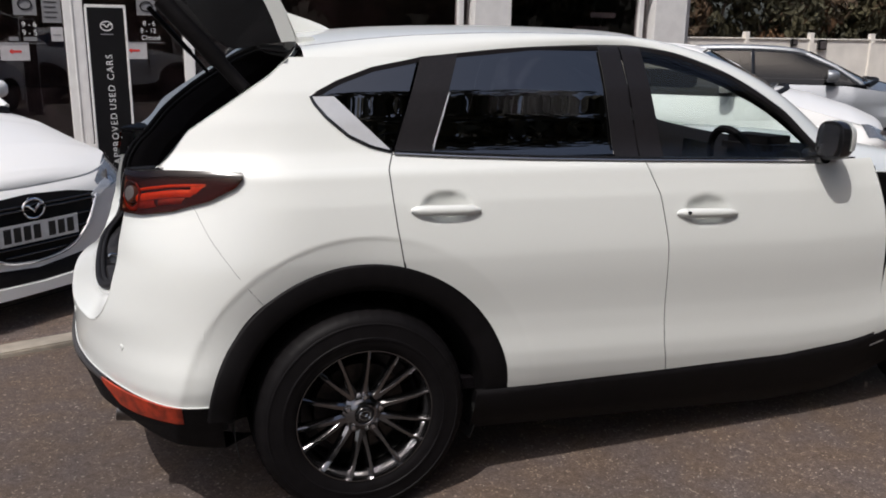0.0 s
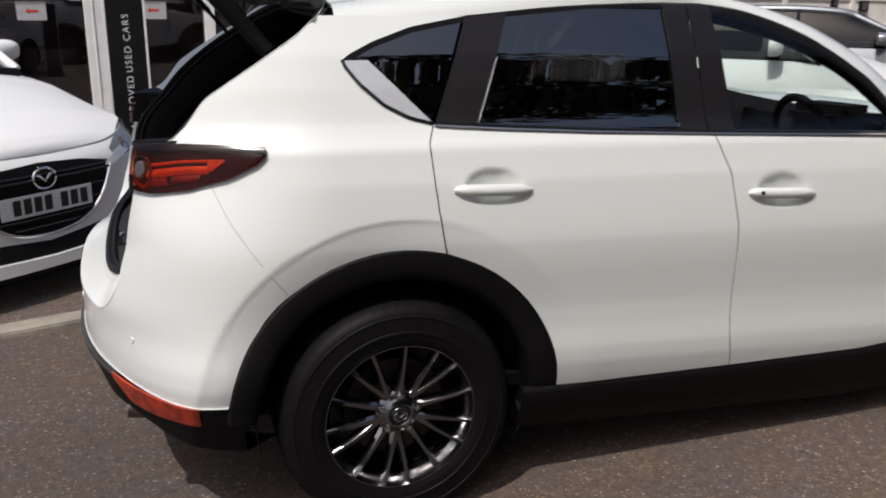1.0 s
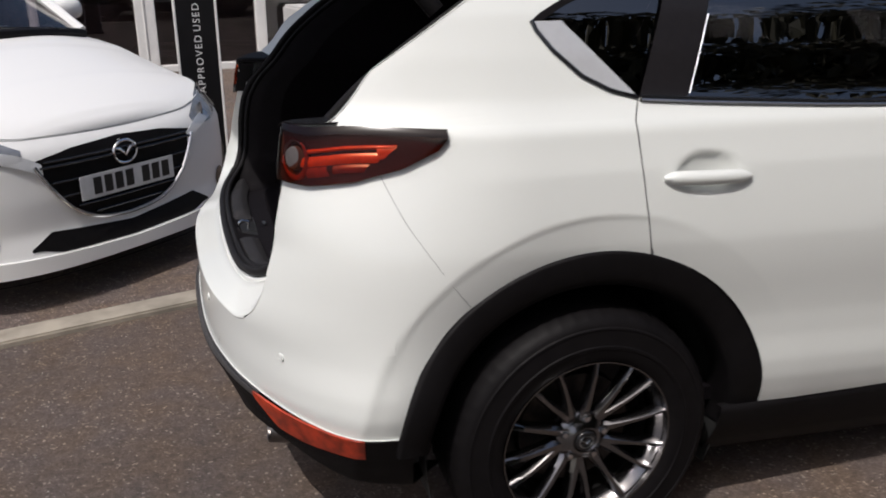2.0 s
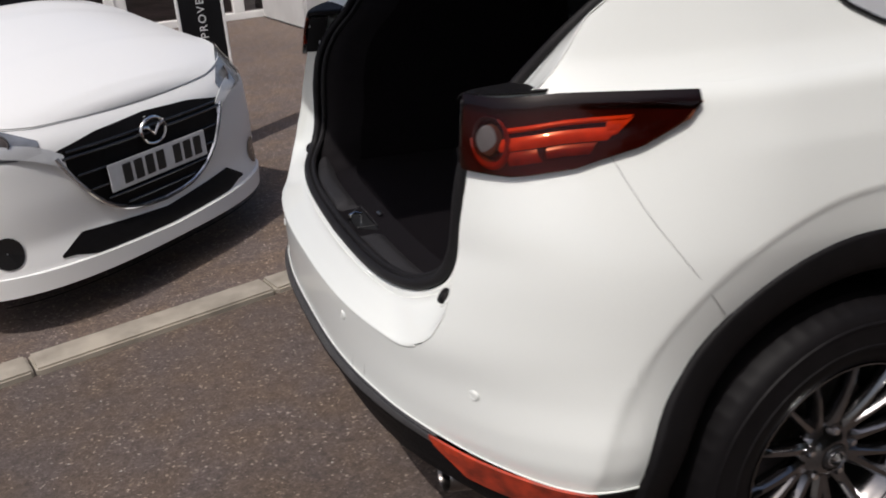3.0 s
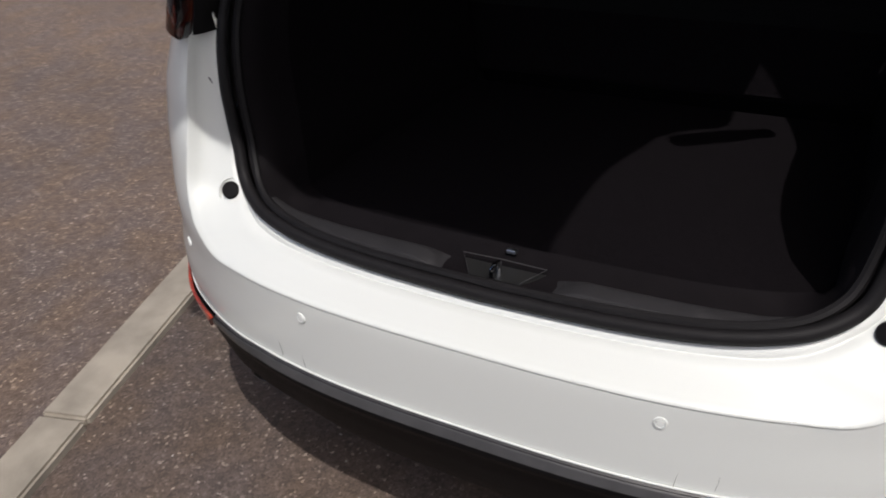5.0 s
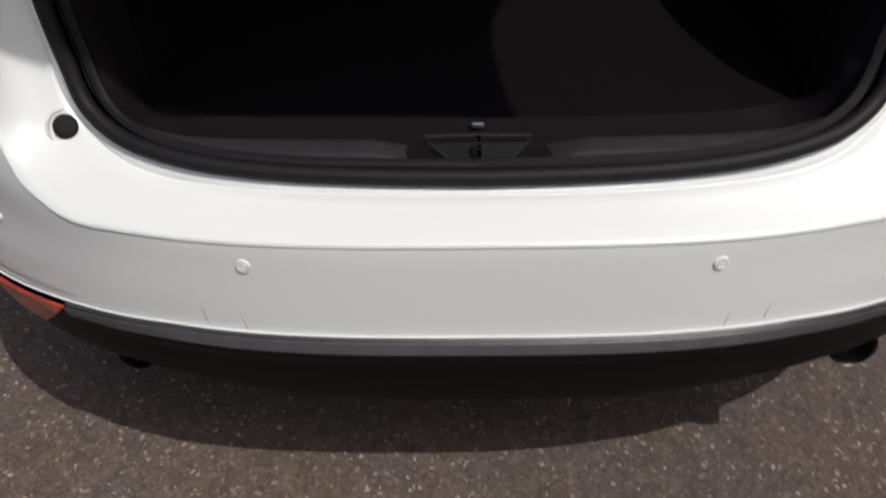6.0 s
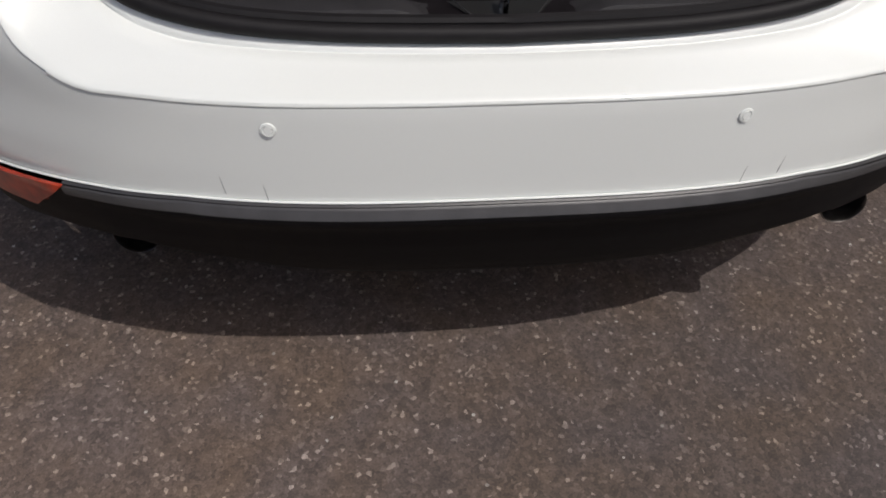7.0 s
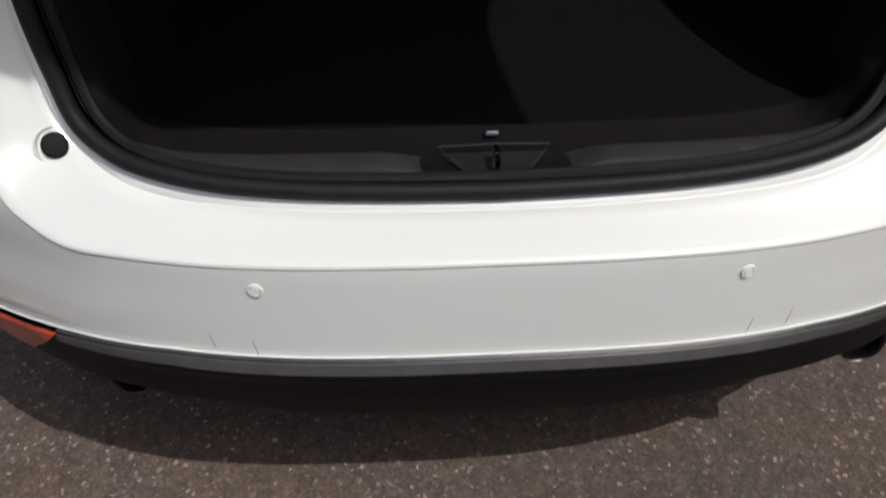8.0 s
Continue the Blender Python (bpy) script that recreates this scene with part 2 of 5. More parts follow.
def box(x0, x1, y0, y1, z0, z1, bevel=0.0, bm=None, seg=2):
    b2 = bmesh.new()
    bmesh.ops.create_cube(b2, size=1.0)
    for v in b2.verts:
        v.co = Vector((x0 + (v.co.x + .5) * (x1 - x0), y0 + (v.co.y + .5) * (y1 - y0), z0 + (v.co.z + .5) * (z1 - z0)))
    if bevel:
        bmesh.ops.bevel(b2, geom=list(b2.edges), offset=bevel, segments=seg, affect="EDGES", clamp_overlap=True)
    if bm is None:
        return b2
    tmp = bpy.data.meshes.new("tmp")
    b2.to_mesh(tmp)
    bm.from_mesh(tmp)
    bpy.data.meshes.remove(tmp)
    b2.free()
    return bm


def moved(bm, m):
    bmesh.ops.transform(bm, matrix=m, verts=bm.verts)
    return bm


def lathe(profile, axis="y", seg=48):
    """Turn (radius, along) pairs round an axis."""
    rows = []
    for i in range(seg):
        a = 2 * math.pi * i / seg
        c, s = math.cos(a), math.sin(a)
        rows.append([(r * c, h, r * s) if axis == "y" else ((h, r * c, r * s) if axis == "x" else (r * c, r * s, h)) for r, h in profile])
    rows.append(rows[0])
    bm = grid(rows)
    bmesh.ops.remove_doubles(bm, verts=bm.verts, dist=1e-6)
    return bm


def tube(pts, r, seg=8, caps=True, bm=None):
    """A round tube along points."""
    pts = [Vector(p) for p in pts]
    bm = bm or bmesh.new()
    rings = []
    a = None
    for i, p in enumerate(pts):
        d = (pts[min(i + 1, len(pts) - 1)] - pts[max(i - 1, 0)]).normalized()
        if a is None:
            a = d.cross(Vector((0, 0, 1)) if abs(d.z) < 0.9 else Vector((1, 0, 0)))
        a = (a - d * a.dot(d)).normalized()
        b = a.cross(d).normalized()
        rad = r[i] if isinstance(r, (list, tuple)) else r
        rings.append([bm.verts.new(p + a * rad * math.cos(2 * math.pi * k / seg) + b * rad * math.sin(2 * math.pi * k / seg)) for k in range(seg)])
    for u, v in zip(rings, rings[1:]):
        for k in range(seg):
            bm.faces.new((u[k], u[(k + 1) % seg], v[(k + 1) % seg], v[k]))
    if caps:
        bm.faces.new(rings[0])
        bm.faces.new(rings[-1][::-1])
    return bm


def curve_points(pts, n):
    """n points on a smooth (Catmull-Rom) line through pts."""
    P = [Vector(p) for p in pts]
    out = []
    m = len(P) - 1
    for k in range(n):
        u = k * m / (n - 1)
        i = min(int(u), m - 1)
        f = u - i
        p0, p1, p2, p3 = P[max(i - 1, 0)], P[i], P[i + 1], P[min(i + 2, m)]
        out.append(0.5 * ((2 * p1) + (p2 - p0) * f + (2 * p0 - 5 * p1 + 4 * p2 - p3) * f * f + (3 * p1 - p0 - 3 * p2 + p3) * f ** 3))
    return out


def poly(loop, depth_vec, bm=None):
    """A flat outline pushed out along a vector."""
    bm = bm or bmesh.new()
    a = [bm.verts.new(p) for p in loop]
    b = [bm.verts.new(Vector(p) + Vector(depth_vec)) for p in loop]
    bm.faces.new(a)
    bm.faces.new(b[::-1])
    n = len(a)
    for i in range(n):
        bm.faces.new((a[i], b[i], b[(i + 1) % n], a[(i + 1) % n]))
    return bm


def text_part(name, body, size, m, material, parent, label="", depth=0.002, spacing=1.0):
    cu = bpy.data.curves.new(name, "FONT")
    cu.body, cu.size, cu.extrude = body, size, depth
    cu.space_character = spacing
    cu.align_x, cu.align_y = "CENTER", "CENTER"
    tmp = new("tmp_text", cu)
    me = bpy.data.meshes.new_from_object(tmp.evaluated_get(bpy.context.evaluated_depsgraph_get()))
    bpy.data.objects.remove(tmp)
    bpy.data.curves.remove(cu)
    me.materials.clear()
    me.materials.append(material)
    ob = new(name, me)
    ob.parent = parent
    ob.matrix_basis = m
    if label:
        ob["label"] = label
    return ob


def table(zs, vs, blur):
    """A smooth function through a table."""
    g = np.arange(-0.3, 2.4, 0.004)
    y = np.interp(g, zs, vs)
    k = np.exp(-0.5 * (np.arange(-40, 41) * 0.004 / blur) ** 2)
    y = np.convolve(np.pad(y, 40, mode="edge"), k / k.sum(), "valid")
    return lambda z: float(np.interp(z, g, y))


# ---------------------------------------------------------------- ground and kerb
KERB_A, KERB_B = Vector((-1.726, 0.977, 0)), Vector((0.206, 1.495, 0))
KDIR = (KERB_B - KERB_A).normalized()
KNOR = Vector((-KDIR.y, KDIR.x, 0))


def build_ground():
    bm = bmesh.new()
    n = 60
    rows = []
    for i in range(n + 1):
        u = i / n * 2 - 1
        X = math.copysign(abs(u) ** 3, u) * 400
        rows.append([(X, math.copysign(abs(v) ** 3, v) * 400, 0.0) for v in [j / n * 2 - 1 for j in range(n + 1)]])
    grid(rows, bm=bm)
    ob = part("ground", bm, M_ASPHALT)
    tagged(ob, "worn grey-brown tarmac of a dealer's forecourt", "ground", kind="structure")


def build_kerb():
    k = thing("kerb", "low flush concrete edging kerb across the tarmac", "kerb", kind="structure", at=tuple(KERB_A), turn=math.degrees(math.atan2(KDIR.y, KDIR.x)))
    L = 0.915
    bm = box(0.004, L - 0.004, -0.055, 0.085, -0.05, 0.026, 0.008)
    first = part("kerb_stone", bm, M_KERB, k)
    for i in range(-6, 12):
        o = first if i == 0 else new("kerb_stone", first.data)
        o.parent = k
        o.location = (i * L, random.uniform(-.003, .003), random.uniform(-.002, .002))


def build_pale_tarmac():
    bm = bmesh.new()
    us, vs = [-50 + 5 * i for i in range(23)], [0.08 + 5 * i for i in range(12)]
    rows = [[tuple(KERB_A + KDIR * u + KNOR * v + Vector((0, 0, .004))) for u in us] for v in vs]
    ob = part("forecourt", grid(rows, bm=bm), M_PALETARMAC)
    tagged(ob, "paler tarmac beyond the concrete kerb", "ground", kind="structure")


build_ground()
build_pale_tarmac()
build_kerb()

# ---------------------------------------------------------------- white sport utility car
X0, CC = -0.30, 0.70
XF = 3.0
W = table([.2, .30, .40, .45, .50, .55, .62, .69, .75, .82, .9, 1.08, 1.17, 1.186, 1.205, 1.25, 1.35, 1.45, 1.6, 1.68], [.80, .85, .885, .902, .914, .917, .9115, .9105, .9145, .9215, .928, .925, .911, .9045, .889, .862, .822, .772, .668, .5], .006)
NEZ = table([.2, .65, .8, .95, 1.3], [2.75, 2.75, 3.1, 3.9, 4.0], .03)
RR = table([.25, .30, .36, .42, .478, .503, .51, .54, .60, .655, .69, .74, .80, .90, 1.05, 1.2, 1.3, 1.4, 1.6], [.80, .84, .88, .94, .958, .960, .960, .963, .968, .972, .970, .950, .916, .852, .812, .785, .74, .67, .50], .012)
RV_MID = table([.25, .33, .36, .40, .445, .465, .476, .499, .52], [.835, .893, .911, .933, .954, .972, .976, .964, .96], .004)
RV_END = table([.25, .33, .36, .40, .445, .460, .468, .490, .52], [.875, .917, .936, .951, .962, .968, .970, .964, .96], .004)
RF = table([.2, .4, .6, .8, .95, 1.1], [.50, .62, .64, .58, .50, .42], .03)
HUB = 0.352
WB = 2.77
HANDLES = ((0.272, 1.063), (1.222, 1.020))


def RV(z, s):
    """Rear profile of the black lower bumper: tucked under in the middle, upright at the corners."""
    w = min(max((s + 1.12) / .18, 0.0), 1.0)
    return RV_MID(z) * (1 - w) + RV_END(z) * w


def surf(s, z, off=0.0, dents=True, rear=None):
    """A point of the right flank; s is metres along the car, wrapping round the rear corner below X0 and the front corner above XF."""
    b = W(z)
    if s < X0:
        th = min((X0 - s) / CC, math.pi / 2)
        a = (rear(z, s) if rear else RR(z)) + X0
        NE = NEZ(z)
        si, co_ = max(math.sin(th), 0.0), max(math.cos(th), 0.0)
        x, y = X0 - a * si ** (2 / NE), -b * co_ ** (2 / NE)
        nx, ny = -(si ** (2 - 2 / NE)) / a, -(co_ ** (2 - 2 / NE)) / b
    elif s > XF:
        th = min((s - XF) / 0.62, math.pi / 2)
        a = RF(z)
        si, co_ = max(math.sin(th), 0.0), max(math.cos(th), 0.0)
        x, y = XF + a * si ** (2 / 2.5), -b * co_ ** (2 / 2.5)
        nx, ny = (si ** 1.2) / a, -(co_ ** 1.2) / b
    else:
        x, y, nx, ny = s, -b, 0.0, -1.0
    l = math.hypot(nx, ny) or 1.0
    nx, ny = nx / l, ny / l
    d = off + (.003 * min(max((s + 1.08) / .2, 0.0), 1.0) if rear else 0.0)
    if dents:
        for cx in (0.0, WB):
            r = math.hypot(x - cx, z - 0.375)
            k = min(max((0.607 - r) / 0.012, 0.0), 1.0)
            fade = min(max((0.36 - (x - cx)) / 0.40, 0.0), 1.0)
            d -= 0.0030 * k * k * (3 - 2 * k) * fade + 0.018 * min(max((0.605 - r) / 0.09, 0.0), 1.0) * (0.45 + 0.55 * fade)
        for hx, hz in HANDLES:
            e = ((x - hx) / 0.086) ** 2 + ((z - hz - 0.002) / 0.050) ** 2
            if e < 1.0 and s > X0:
                d -= 0.024 * (1 - e) ** 0.7
    return Vector((x + nx * d, y + ny * d, z))


def s_of_x(x, z):
    return x if x >= X0 else X0 - CC * math.asin(min(((X0 - x) / (RR(z) + X0)) ** (NEZ(z) / 2), 1.0))


def s_of_y(y, z):
    return X0 - CC * math.acos(min((y / W(z)) ** (NEZ(z) / 2), 1.0))


def lin(*pairs):
    a, b = [p[0] for p in pairs], [p[1] for p in pairs]
    return lambda q: float(np.interp(q, a, b))


def frange(a, b, n):
    return [a + (b - a) * i / (n - 1) for i in range(n)]


suv = thing("sport_utility_car", "white five-door sport utility car with its tailgate open", "car")


def mirrored(rows, sign):
    return rows if sign < 0 else [[Vector((p[0], -p[1], p[2])) for p in r] for r in rows]


def flank(name, rows, material, label="", solid=0.003, sides=(-1, 1), parent=None):
    obs = []
    for sg in sides:
        obs.append(part(name, grid(mirrored(rows, sg), flip=sg > 0), material, parent or suv, label, solid=solid))
    return obs


def level_rows(zs, lo, hi, n, off=0.0):
    return [[surf(s, z, off) for s in frange(lo(z), hi(z), n)] for z in zs]


def column_rows(ss, lo, hi, n, off=0.0, rear=None):
    cols = [[surf(s, z, off, True, rear) for z in frange(lo(s), hi(s), n)] for s in ss]
    return [[c[j] for c in cols] for j in range(n)]


# outlines of the right flank, by height
ARCH_BACK = lambda z: -math.sqrt(max(0.515 ** 2 - (z - 0.375) ** 2, 0.0)) if z < 0.889 else 0.0
ARCH_FRONT = lambda z: math.sqrt(max(0.515 ** 2 - (z - 0.375) ** 2, 0.0))
SEAM_R = lin((0.87, .128), (0.90, .122), (1.0, .106), (1.086, .098), (1.19, .092), (1.246, .112))
SEAM_B = lin((.40, 1.12), (.451, 1.112), (.55, 1.088), (.65, 1.079), (.918, 1.068), (1.079, 1.044), (1.14, 1.02), (1.202, .998), (1.25, .98))
DLO_L = lin((1.185, 1.70), (1.202, 1.0), (1.216, .605), (1.232, .309), (1.246, .112), (1.264, .044), (1.301, -.028), (1.364, -.097), (1.41, -.132), (1.433, -.141), (1.45, -.120), (1.486, -.048), (1.529, .072), (1.567, .27), (1.595, .565), (1.612, .90))
DLO_R = lin((1.185, 1.79), (1.24, 1.73), (1.381, 1.582), (1.503, 1.404), (1.579, 1.216), (1.607, 1.07), (1.612, .96))
DPIL = lin((1.18, -.68), (1.206, -.64), (1.228, -.604), (1.261, -.575), (1.319, -.535), (1.363, -.472), (1.423, -.384), (1.503, -.265), (1.539, -.225), (1.566, -.19))
YJ = lin((.66, .60), (.68, .640), (.70, .663), (.74, .688), (.78, .700), (.95, .705), (1.05, .712), (1.19, .69))
EDGE = lambda s: lin((-1.40, .499), (-1.1, .497), (-.95, .484), (-.80, .466), (-.62, .447), (-.45, .444))(s)
GAP = 0.0022


def build_flanks():
    # bumper skin across the rear, then the quarter panel above it
    smin = X0 - CC * math.pi / 2
    SPL = s_of_x(-.515, .60)
    ss = frange(smin, SPL, 76)
    rows = column_rows(ss, lambda s: EDGE(s) + 0.002, lambda s: 0.669, 22)
    part("bumper_skin", grid([[Vector((p.x, -p.y, p.z)) for p in r[:0:-1]] + r for r in rows]), M_WHITE, suv, "white painted rear bumper", solid=.003)
    rows = level_rows(frange(.669, 1.20, 50), lambda z: s_of_y(YJ(z), z), lambda z: SPL, 50)
    flank("quarter_panel", rows, M_WHITE)

    def over_arch(s):
        x = surf(s, .6, 0, False).x
        return max(.375 + math.sqrt(max(.515 ** 2 - x * x, 0.0)), EDGE(s) + .002)
    n, m = 60, 46
    rows = []
    for k in range(m):
        v = k / (m - 1)
        row = []
        for i in range(n):
            u = 1 - (1 - i / (n - 1)) ** 1.0
            s = SPL + (.11 - SPL) * u
            for _ in range(3):
                zl = over_arch(s)
                z = zl + v * (1.20 - zl)
                s = SPL + (SEAM_R(z) - GAP - SPL) * u
            row.append(surf(s, z))
        rows.append(row)
    flank("quarter_side", rows, M_WHITE)
    zs = frange(1.20, 1.562, 34)
    rows = level_rows(zs, lambda z: s_of_x(DPIL(z), z), lambda z: (DLO_L(z) if z > 1.246 else SEAM_R(z) - GAP), 30)
    flank("rear_pillar", rows, M_WHITE)
    # doors
    bottom = lin((.45, .420), (.487, .421), (1.114, .447), (2.03, .492), (2.3, .50))
    front_seam = lin((.4, 2.10), (.7, 2.08), (1.0, 2.04), (1.2, 1.98))

    def door_lo(z):
        return (SEAM_R(z) + GAP) if z >= .885 else max(ARCH_FRONT(z), .13)
    belt = lin((.112, 1.246), (.309, 1.232), (.605, 1.216), (1.0, 1.202), (1.35, 1.194), (1.80, 1.184))
    # columns run from the sill to the belt so that both lower and upper edges are clean
    def door_rows(a, b, n, m):
        rows = []
        for j in range(m):
            v = j / (m - 1)
            row = []
            for i in range(n):
                u = i / (n - 1)
                z = 0
                s = a(.43 + v * .79) * (1 - u) + b(.43 + v * .79) * u
                zl, zh = bottom(s), belt(max(s, .112))
                z = zl + v * (zh - zl)
                s = a(z) * (1 - u) + b(z) * u
                row.append(surf(s, z))
            rows.append(row)
        return rows
    flank("rear_door", door_rows(door_lo, lambda z: SEAM_B(z) - GAP, 84, 90), M_WHITE)
    flank("front_door", door_rows(lambda z: SEAM_B(z) + GAP, lambda z: front_seam(z) - GAP, 84, 70), M_WHITE)
    # wing in front of the doors
    wing_top = lin((1.98, 1.172), (2.4, 1.115), (3.0, .98), (3.5, .86), (4.0, .80))

    def wing_lo(s):
        x = s if s < XF else XF + .6 * math.sin(min((s - XF) / .62, 1.57))
        d = abs(x - WB)
        return max(.375 + math.sqrt(max(.515 ** 2 - d * d, 0.0)) if d < .515 else .43, .43)
    ss = frange(2.085, XF + .62 * 1.57, 90)
    flank("front_wing", column_rows(ss, wing_lo, wing_top, 26), M_WHITE)
    # shut lines: dark backing a little inside the skin
    for pts in ([surf(SEAM_R(z), z, -.010) for z in frange(.875, 1.246, 24)], [surf(SEAM_B(z), z, -.010) for z in frange(.44, 1.205, 30)], [surf(front_seam(z), z, -.010) for z in frange(.45, 1.15, 24)]):
        for sg in (-1, 1):
            part("shut_line", tube([Vector((p.x, -sg * p.y, p.z)) for p in pts], .0075, 6), M_GAP, suv)
    # black lower bumper
    ss = frange(smin, s_of_x(-.47, .43), 70)
    low_edge = lin((-1.40, .292), (-1.2, .306), (-1.08, .343), (-.98, .372), (-.9, .368), (-.80, .35), (-.70, .32), (-.45, .28))
    sb = frange(smin, s_of_y(.672, .47), 60)
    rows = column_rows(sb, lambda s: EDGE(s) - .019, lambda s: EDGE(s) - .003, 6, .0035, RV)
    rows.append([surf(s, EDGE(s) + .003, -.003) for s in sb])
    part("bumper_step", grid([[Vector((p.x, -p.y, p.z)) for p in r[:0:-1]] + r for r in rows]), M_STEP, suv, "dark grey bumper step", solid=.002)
    for sg in (-1, 1):
        lip = [surf(s, EDGE(s) + .004, .003) for s in frange(smin, s_of_x(-.50, .43), 50)]
        part("bumper_lip", tube([Vector((p.x, p.y * (1 if sg < 0 else -1), p.z)) for p in lip], .0020, 6), M_WHITE, suv)
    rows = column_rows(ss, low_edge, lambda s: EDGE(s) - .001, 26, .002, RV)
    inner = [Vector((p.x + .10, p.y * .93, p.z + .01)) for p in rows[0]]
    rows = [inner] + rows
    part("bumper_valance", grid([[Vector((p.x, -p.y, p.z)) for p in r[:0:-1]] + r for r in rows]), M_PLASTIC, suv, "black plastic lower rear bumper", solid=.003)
    # sill cladding
    ss = frange(.40, 2.32, 50)
    rows = []
    for k, (f, o) in enumerate(((0, -.10), (0, -.048), (.3, -.018), (.6, .006), (.85, .014), (1.0, .008), (1.0, -.02))):
        row = []
        for s in ss:
            zl, zh = .265 + .01 * (s - .4), bottom(s) - .002
            z = zl + f * (zh - zl)
            p = surf(s, max(z, .40), 0, False)
            row.append(Vector((s, p.y + .01 - o, z)) if o > -.09 else Vector((s, -.74, z)))
        rows.append(row)
    flank("sill_cladding", rows, M_PLASTIC, solid=.003)
    # wheel arch cladding and liners
    for cx in (0.0, WB):
        rows = []
        for r, o in ((.519, -.026), (.516, -.015), (.508, -.012), (.45, -.014), (.432, -.022), (.424, -.04), (.420, -.12)):
            row = []
            for k in range(61):
                a = radians(3 + 180 * k / 60)
                x, z = cx - r * math.cos(a), .375 + r * math.sin(a)
                row.append(Vector((x, -W(max(z, .42)) - o if z > .42 else -W(.42) - o + (.42 - z) * .12, max(z, .25))))
            rows.append(row)
        flank("arch_cladding", rows[::-1], M_PLASTIC, "black plastic wheel arch trim", solid=.002)
        rows = [[Vector((cx - .43 * math.cos(radians(-20 + 220 * k / 40)), y, .375 + .43 * math.sin(radians(-20 + 220 * k / 40)))) for k in range(41)] for y in (-.90 + .06, -.70, -.50)]
        flank("wheel_liner", rows, M_UNDER, solid=.002)
        rows = [[Vector((cx - r * math.cos(radians(-20 + 220 * k / 40)), -.52, .375 + r * math.sin(radians(-20 + 220 * k / 40)))) for k in range(41)] for r in (.43, .02)]
        flank("wheel_liner_wall", rows, M_UNDER, solid=.002)
    # Added box, no known part: blacks out the shaded gap behind each rear wheel.
    for sg in (-1, 1):
        part("inner_guard", box(-.50, -.43, min(sg * .50, sg * .845), max(sg * .50, sg * .845), .345, .50, .02), M_UNDER, suv, "black box added to fill the gap behind the wheel")


def build_glasshouse():
    rail_lo = [(-.15, 1.56), (0, 1.5605), (.12, 1.561), (.25, 1.564), (.565, 1.595), (.913, 1.612), (1.07, 1.607), (1.216, 1.579), (1.404, 1.503), (1.582, 1.381), (1.73, 1.24), (1.80, 1.184)]
    rail_hi = [(-.15, .575, 1.598), (0, .59, 1.616), (.12, .60, 1.628), (.27, .605, 1.639), (.565, .605, 1.650), (.913, .60, 1.650), (1.10, .60, 1.640), (1.27, .605, 1.608), (1.45, .63, 1.55), (1.66, .67, 1.44), (1.83, .70, 1.325), (1.98, .73, 1.20)]
    lo = curve_points([(x, -W(z), z) for x, z in rail_lo], 70)
    hi = curve_points([(x, -y, z) for x, y, z in rail_hi], 70)
    rows = [[a.lerp(b, f) + Vector((0, -.014, .006)) * math.sin(math.pi * f) for a, b in zip(lo, hi)] for f in frange(0, 1, 7)]
    flank("roof_rail", rows, M_WHITE)
    # roof skin between the gutters
    edge = [h for h in hi if h.x <= 1.10]
    rows = []
    for f in frange(-1, 1, 25):
        rows.append([Vector((p.x + .06 * (1 - f * f) * max(0, (p.x - .3)), p.y * -f * .985, p.z - .006 * abs(f) ** 8 + .034 * (1 - f * f))) for p in edge])
    part("roof", grid(rows, flip=True), M_WHITE, suv, solid=.004)
    rows = [[Vector((p.x, p.y * -f * .97, p.z - .03 + .03 * (1 - f * f))) for p in edge] for f in frange(-1, 1, 15)]
    part("headlining", grid(rows), M_LINER, suv)
    for sg in (-1, 1):
        part("roof_gutter", tube([Vector((p.x, p.y * .99 * (1 if sg < 0 else -1), p.z - .004)) for p in edge], .006, 6), M_GAP, suv)
    # windscreen
    ap = [h for h in hi if h.x >= 1.10]
    rows = []
    for f in frange(-1, 1, 21):
        rows.append([Vector((p.x + (.06 + .10 * k / len(ap)) * (1 - f * f), p.y * -f, p.z + .015 * (1 - f * f))) for k, p in enumerate(ap)])
    ws = part("windscreen", grid(rows), M_GLASS, suv, "clear windscreen")
    ws.visible_shadow = False
    for sg in (-1, 1):
        part("pillar_lining", tube([Vector((p.x, -sg * (p.y + .04), p.z - .050)) for p in ap], .034, 12), M_TRIM, suv)
    # side panes, pillars and trims
    cseam = lin((1.20, .098), (1.249, .118), (1.558, .243), (1.62, .268))
    rback = lin((1.20, .225), (1.24, .242), (1.558, .37), (1.62, .395))
    rfront = lin((1.18, .892), (1.224, .893), (1.591, .90), (1.62, .901))
    ffront = lin((1.18, 1.078), (1.212, 1.076), (1.586, 1.06), (1.62, 1.058))
    zq = frange(1.247, 1.552, 30)
    chin = lin((1.247, .106), (1.255, .105), (1.433, -.066), (1.56, -.05))
    flank("quarter_glass", level_rows(zq, lambda z: (chin(z) if z < 1.433 else DLO_L(z) + .012), lambda z: max(cseam(z) - .008, (chin(z) if z < 1.433 else DLO_L(z) + .012) + .001), 14, -.006), M_PRIVACY, "dark privacy quarter glass", 0.0)
    flank("chrome_trim", level_rows(frange(1.248, 1.432, 22), DLO_L, lambda z: max(chin(z), DLO_L(z) + .002), 6, .002), M_WING, "satin bright window trim", .004)
    zp = frange(1.236, 1.575, 24)
    flank("door_pillar_trim", level_rows(zp, cseam, rback, 6, 0.0), M_PILLAR, "", .004)
